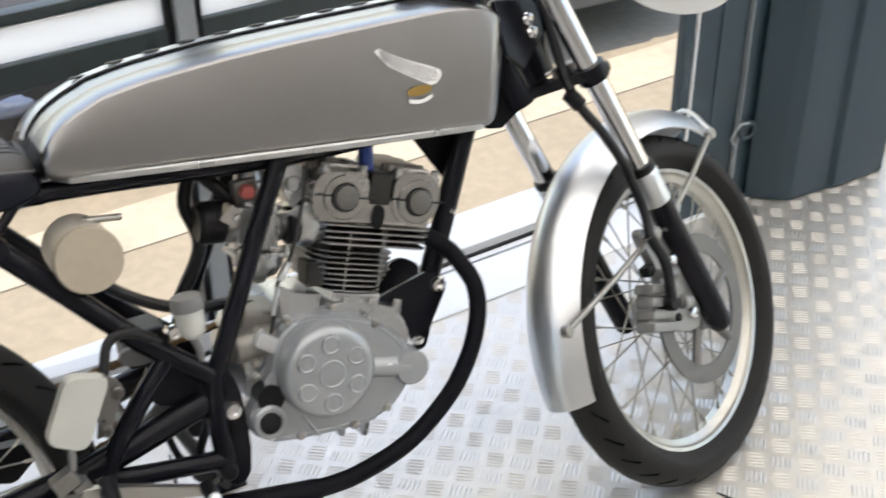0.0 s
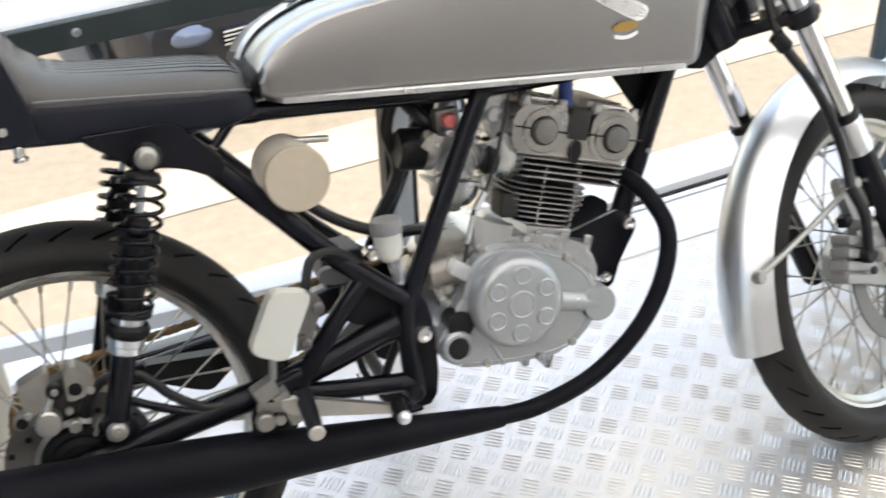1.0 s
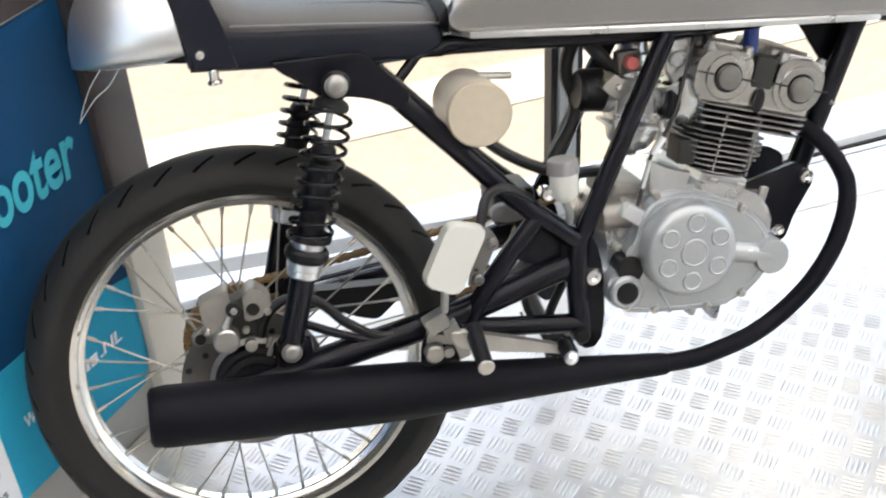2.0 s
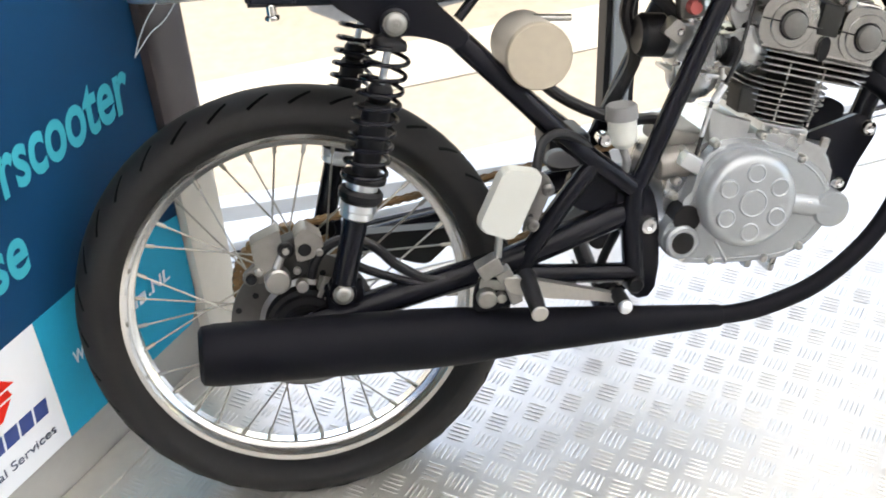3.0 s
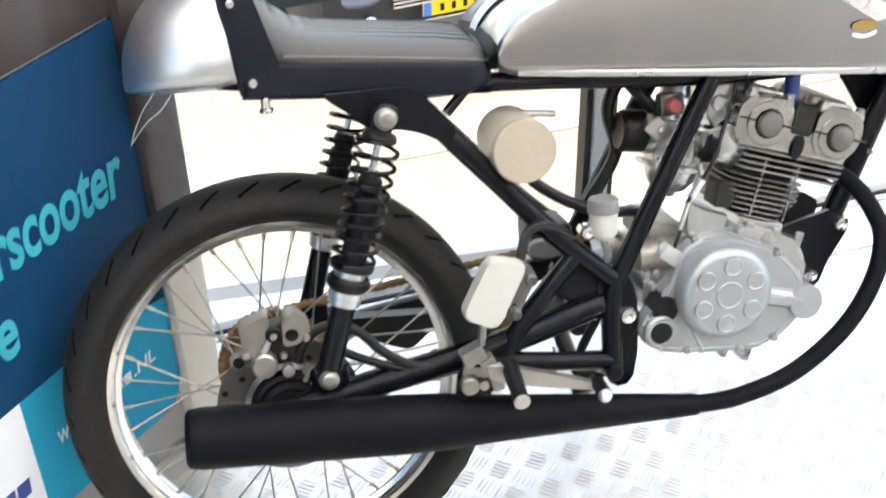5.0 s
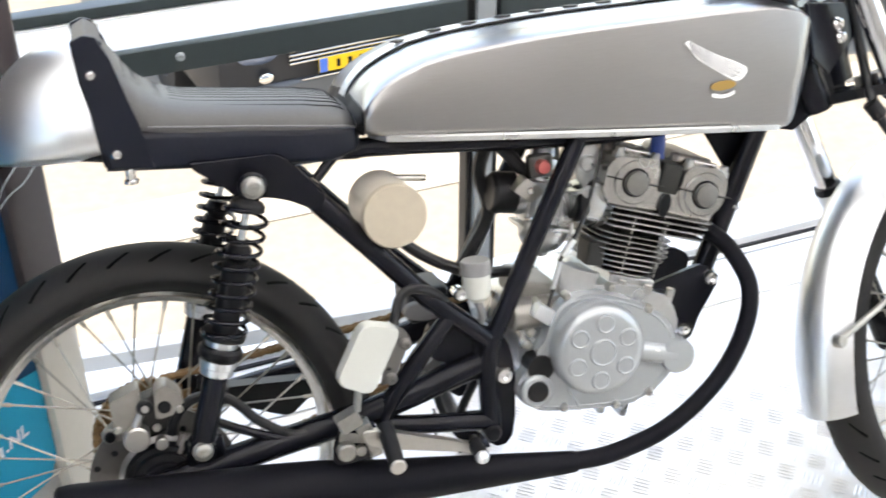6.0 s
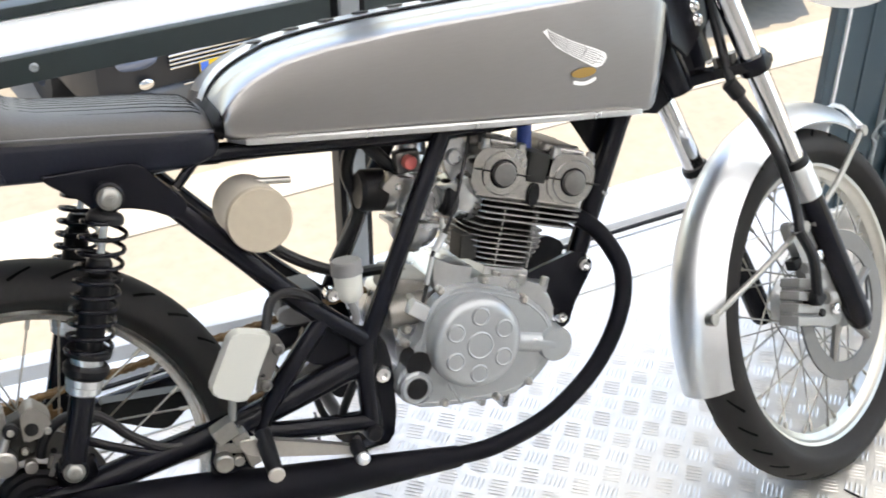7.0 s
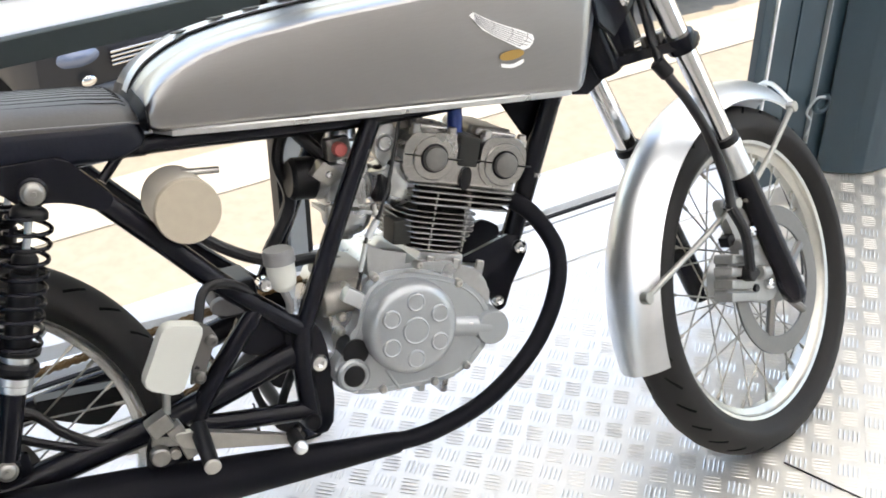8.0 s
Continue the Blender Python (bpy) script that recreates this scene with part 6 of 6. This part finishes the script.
bm = bmesh.new()
slab(bm, round_poly([(0.402, 0.250), (0.466, 0.243), (0.463, 0.216), (0.436, 0.204), (0.408, 0.222)], 0.006), -0.012, 0.012, bevel=0.002)
sb = part("stand_bracket", bm, M_FRAME, bike, "oily black bracket under the frame")
bm = bmesh.new()
for p in ((0.418, -0.012, 0.236), (0.446, -0.012, 0.228), (0.436, -0.012, 0.214)):
    bolt(bm, p, (0, -1, 0), 0.006, 0.007)
pieces("stand_bolt", bm, M_DISC, sb)
bm = bmesh.new()
tube(bm, [(0.385, 0.0 + 0.006 * math.cos(1.9 * k), 0.262 - 0.0022 * k + 0.006 * math.sin(1.9 * k)) for k in range(20)], 0.0016, 6, 2)
part("stand_spring", bm, M_DISC, sb)
bm = bmesh.new()
tube(bm, [(0.388, 0.0, 0.300), (0.396, -0.004, 0.262), (0.412, -0.006, 0.240)], 0.0055, 10, 4)
tube(bm, [(0.455, 0.0, 0.305), (0.432, 0.0, 0.268), (0.420, -0.004, 0.246)], 0.0065, 10, 4)
part("linkage_rod", bm, M_BLACK, sb)

# ---- front end: its own frame at the front axle, x forward, y left, z up, steered to the left ----
FU, FN, FV = Vector((0.9119, 0.3955, 0.1095)), Vector((0.3748, -0.9114, 0.1699)), Vector((-0.1670, 0.1139, 0.9793))
FRONT = Matrix.Translation((1.1901, -0.0405, 0.2443)) @ Matrix((FU, -FN, FV)).transposed().to_4x4()


def fr(x, y, z):
    return FRONT @ Vector((x, y, z))


front_wheel = wheel("front_wheel", FRONT @ Y90, 0.2315, 0.2725, 0.080, "spoked front wheel with dull alloy rim", M_RIM_DULL)
LEG = Vector((-0.2288, 0, 0.9735))


def leg(s):
    y = s * 0.088
    foot = Vector((-0.007, y, -0.011))
    p = lambda d: FRONT @ (foot + LEG * d)
    bm = bmesh.new()
    lathe(bm, [(0, -0.020), (0.014, -0.020), (0.019, -0.012), (0.0200, 0.01), (0.0200, 0.224), (0.0, 0.224)], along(p(0), p(1)), 28)
    rod(bm, FRONT @ Vector((-0.004, y - s * 0.005, 0.0)), FRONT @ Vector((-0.004, y + s * 0.012, 0.0)), 0.016, 18)
    sl = part("fork_leg", bm, M_FRAME, bike, "black fork slider with bright upper tube")
    bm = bmesh.new()
    lathe(bm, [(0.0, 0.222), (0.0208, 0.222), (0.0212, 0.226), (0.0208, 0.262), (0.0215, 0.265), (0.0215, 0.272), (0.0200, 0.276), (0.0, 0.276)], along(p(0), p(1)), 28)
    part("fork_sleeve", bm, M_ALU, sl, "bright aluminium sleeve")
    bm = bmesh.new()
    lathe(bm, [(0.0, 0.276), (0.0195, 0.275), (0.0215, 0.279), (0.0205, 0.288), (0.0, 0.290)], along(p(0), p(1)), 24)
    part("dust_seal", bm, M_BLACK, sl)
    bm = bmesh.new()
    lathe(bm, [(0.0, 0.27), (0.0165, 0.27), (0.0165, 0.64), (0.0, 0.64)], along(p(0), p(1)), 24)
    part("stanchion", bm, M_CHROME, sl, "chrome fork tube")


leg(-1)
leg(1)
bm = bmesh.new()
slab(bm, smooth_outline([(-0.125, -0.104), (-0.095, -0.110), (-0.080, -0.09), (-0.105, -0.05), (-0.135, 0.0), (-0.105, 0.05), (-0.080, 0.09), (-0.095, 0.110), (-0.125, 0.104), (-0.150, 0.05), (-0.180, 0.0), (-0.150, -0.05)], 4),
     0.418, 0.432, FRONT, 0.003, axis="z")
yoke = part("lower_yoke", bm, M_FRAME, bike, "black lower fork yoke")
bm = bmesh.new()
for s in (-1, 1):
    lathe(bm, [(0.017, 0.436), (0.0225, 0.436), (0.0235, 0.440), (0.0235, 0.456), (0.0225, 0.460), (0.017, 0.460)], along(fr(-0.007, s * 0.088, -0.011), fr(-0.007 - 0.2288, s * 0.088, 0.9625)), 24, closed=True)
pieces("yoke_clamp", bm, M_FRAME, yoke)
bm = bmesh.new()
for x, y in ((-0.130, -0.045), (-0.118, -0.062)):
    rod(bm, fr(x, y, 0.431), fr(x, y, 0.446), 0.007, 6)
tube(bm, [fr(-0.135, -0.03, 0.440), fr(-0.110, -0.06, 0.446), fr(-0.100, -0.075, 0.440)], 0.003, 8, 4)
pieces("yoke_bolt", bm, M_ZINC, yoke)
bm = bmesh.new()
slab(bm, smooth_outline([(-0.20, -0.105), (-0.165, -0.112), (-0.15, -0.08), (-0.17, 0.0), (-0.15, 0.08), (-0.165, 0.112), (-0.20, 0.105), (-0.225, 0.0)], 4), 0.600, 0.625, FRONT, 0.004, axis="z")
part("top_yoke", bm, M_FRAME, bike, "black top fork yoke")
bm = bmesh.new()
tube(bm, [fr(-0.170, 0, 0.415), fr(-0.215, 0, 0.62)], 0.022, 18)
part("steering_stem", bm, M_FRAME, bike)
bm = bmesh.new()
slab(bm, [(-0.195, 0.466), (-0.112, 0.505), (-0.128, 0.550), (-0.21, 0.57), (-0.22, 0.496)], -0.048, -0.040, FRONT, 0.003)
sp = part("steering_bracket", bm, M_FRAME, bike, "black bracket with two bright bolts")
bm = bmesh.new()
bolt(bm, fr(-0.1570, -0.048, 0.5080), FRONT.to_3x3() @ Vector((0, -1, 0)), 0.0095, 0.007)
bolt(bm, fr(-0.1570, -0.048, 0.5270), FRONT.to_3x3() @ Vector((0, -1, 0)), 0.0095, 0.007)
pieces("bracket_bolt", bm, M_CHROME, sp)
bm = bmesh.new()
tube(bm, [fr(-0.112, -0.05, 0.594), fr(-0.118, -0.05, 0.494), fr(-0.142, -0.070, 0.405), fr(-0.130, -0.088, 0.343), fr(-0.112, -0.092, 0.285), fr(-0.104, -0.094, 0.212), fr(-0.118, -0.10, 0.172)], 0.0075, 12, 6)
part("front_brake_hose", bm, M_HOSE, bike, "thick black front brake hose")
bm = bmesh.new()
rod(bm, fr(-0.149, -0.068, 0.412), fr(-0.140, -0.075, 0.388), 0.0115, 14)
part("hose_clamp", bm, M_BLACK, bike)

# front mudguard: a curved channel over the wheel
bm = bmesh.new()
rings = []
N = 40
for k in range(N + 1):
    a = radians(180.0 - (180.0 - 47) * k / N)
    R = 0.3175
    w = 0.047 - 0.009 * max(0, (k / N - 0.85) / 0.15) ** 2 - 0.004 * max(0, 0.1 - k / N) * 10
    ring = []
    for lift in (0.0, 0.0025):
        row = []
        for j in range(15):
            t = -1 + 2 * j / 14
            rr = R + lift - 0.034 * abs(t) ** 2.4
            row.append(fr(rr * math.cos(a), t * (w + lift), rr * math.sin(a)))
        ring += row if lift == 0 else row[::-1]
    rings.append(ring)
loft(bm, rings)
guard = part("front_mudguard", bm, M_ALU, bike, "polished aluminium front mudguard", sharp=60)
for nm, pts in (("mudguard_stay", [(-0.302, -0.054, 0.119), (-0.19, -0.075, 0.145), (-0.086, -0.086, 0.167)]), ("mudguard_stay", [(0.176, -0.055, 0.224), (0.055, -0.075, 0.192), (-0.060, -0.088, 0.165)]),
                ("mudguard_stay", [(0.176, 0.055, 0.224), (0.055, 0.075, 0.192), (-0.060, 0.088, 0.165)])):
    bm = bmesh.new()
    tube(bm, [fr(*p) for p in pts], 0.0045, 10)
    for q in (pts[0], pts[-1]):
        rod(bm, fr(q[0], q[1] - 0.007, q[2]), fr(q[0], q[1] + 0.007, q[2]), 0.009, 14)
    part(nm, bm, M_ZINCDULL, guard)
bm = bmesh.new()
tube(bm, [fr(0.180, -0.056, 0.228), fr(0.206, 0.0, 0.262), fr(0.180, 0.056, 0.228)], 0.004, 8, 4)
part("front_bridge", bm, M_ALU, guard)

# front disc and caliper
bm = bmesh.new()
ring_plate(bm, 0.088, 0.117, 0.004, FRONT @ at(0, -0.060, 0) @ Y90)
fd = part("front_brake_disc", bm, M_DISC, bike, "plain dark steel front brake disc")
bm = bmesh.new()
for k in range(5):
    a = 2 * math.pi * k / 5
    tube(bm, [fr(0.03 * math.cos(a), -0.06, 0.03 * math.sin(a)), fr(0.090 * math.cos(a + 0.25), -0.060, 0.090 * math.sin(a + 0.25))], 0.007, 8)
lathe(bm, [(0, 0.02), (0.034, 0.02), (0.038, 0.0), (0, 0)], FRONT @ at(0, -0.043, 0) @ Y90, 28)
part("disc_carrier", bm, M_DISC, fd)
CQ = [(-0.1864, 0.0528), (-0.125, 0.024), (-0.0925, 0.0865), (-0.1536, 0.1166)]     # caliper outline: rear low, front low, front top, rear top


def cal_at(s, t):
    """A place on the caliper's face: s from rear to front, t from low to top."""
    a, b, c, d = (Vector(p) for p in CQ)
    p = (a.lerp(b, s)).lerp(d.lerp(c, s), t)
    return (p.x, p.y)


fc = part("front_caliper", slab(bmesh.new(), [cal_at(0.04, 0.03), cal_at(0.96, 0.03), cal_at(1, 0.2), cal_at(0.97, 0.97), cal_at(0.1, 0.97)], -0.096, -0.070, FRONT, 0.004, 3), M_FRONTCAST, bike, "finned cast front brake caliper")
bm = bmesh.new()
for k in range(4):
    t0 = 0.02 + 0.255 * k
    slab(bm, [cal_at(0.0, t0), cal_at(0.98, t0), cal_at(0.98, t0 + 0.20), cal_at(0.0, t0 + 0.20)], -0.106, -0.072, FRONT, 0.003)
pieces("caliper_fin", bm, M_FRONTCAST, fc)
bm = bmesh.new()
slab(bm, smooth_outline([(-0.120, 0.030), (-0.050, -0.008), (-0.030, 0.03), (-0.032, 0.090), (-0.055, 0.135), (-0.095, 0.178), (-0.118, 0.175), (-0.100, 0.11)], 3), -0.082, -0.066, FRONT, 0.003)
part("caliper_carrier", bm, M_FRONTCAST, fc)
bm = bmesh.new()
rod(bm, fr(-0.136, -0.094, 0.076), fr(-0.136, -0.120, 0.076), 0.0115, 16)
tube(bm, [fr(-0.118, -0.10, 0.172), fr(-0.122, -0.114, 0.132), fr(-0.136, -0.115, 0.080)], 0.008, 10, 4)
part("banjo", bm, M_BLACK, fc)
bm = bmesh.new()
rod(bm, fr(-0.112, -0.088, 0.112), fr(-0.070, -0.088, 0.094), 0.0080, 14, 0.002)
rod(bm, fr(-0.078, -0.088, 0.050), fr(-0.060, -0.088, 0.042), 0.0110, 14, 0.002)
pieces("slide_pin", bm, M_FRONTCAST, fc)
bm = bmesh.new()
box(bm, (0.020, 0.018, 0.016), FRONT @ at(-0.112, -0.072, 0.119), 0.003)
part("pad_spring_box", bm, M_BLACK, fc)
bm = bmesh.new()
for t0 in (0.30, 0.62):
    x, z = cal_at(0.86, t0)
    rod(bm, fr(x, -0.104, z), fr(x, -0.1105, z), 0.0062, 8)
pieces("pad_pin", bm, M_BLACK, fc)
bm = bmesh.new()
for x, z in ((-0.065, 0.114), (-0.104, 0.170), (-0.058, 0.022)):
    bolt(bm, fr(x, -0.082, z), FRONT.to_3x3() @ Vector((0, -1, 0)), 0.010, 0.010)
pieces("caliper_bolt", bm, M_CHROME, fc)
bm = bmesh.new()
rod(bm, fr(0, -0.105, 0.0), fr(0, 0.105, 0.0), 0.0075, 14)
part("front_axle", bm, M_ZINC, bike)

# white number board ahead of the fork
bm = bmesh.new()
lathe(bm, [(0, 0.012), (0.06, 0.010), (0.10, 0.002), (0.118, -0.012), (0.121, -0.016), (0.115, -0.016), (0.09, -0.004), (0, 0.006)],
      FRONT @ at(0.310, 0.0, 0.500) @ Matrix.Rotation(radians(62), 4, "Y"), 48)
part("number_board", bm, M_WHITE, bike, "blank white number board")
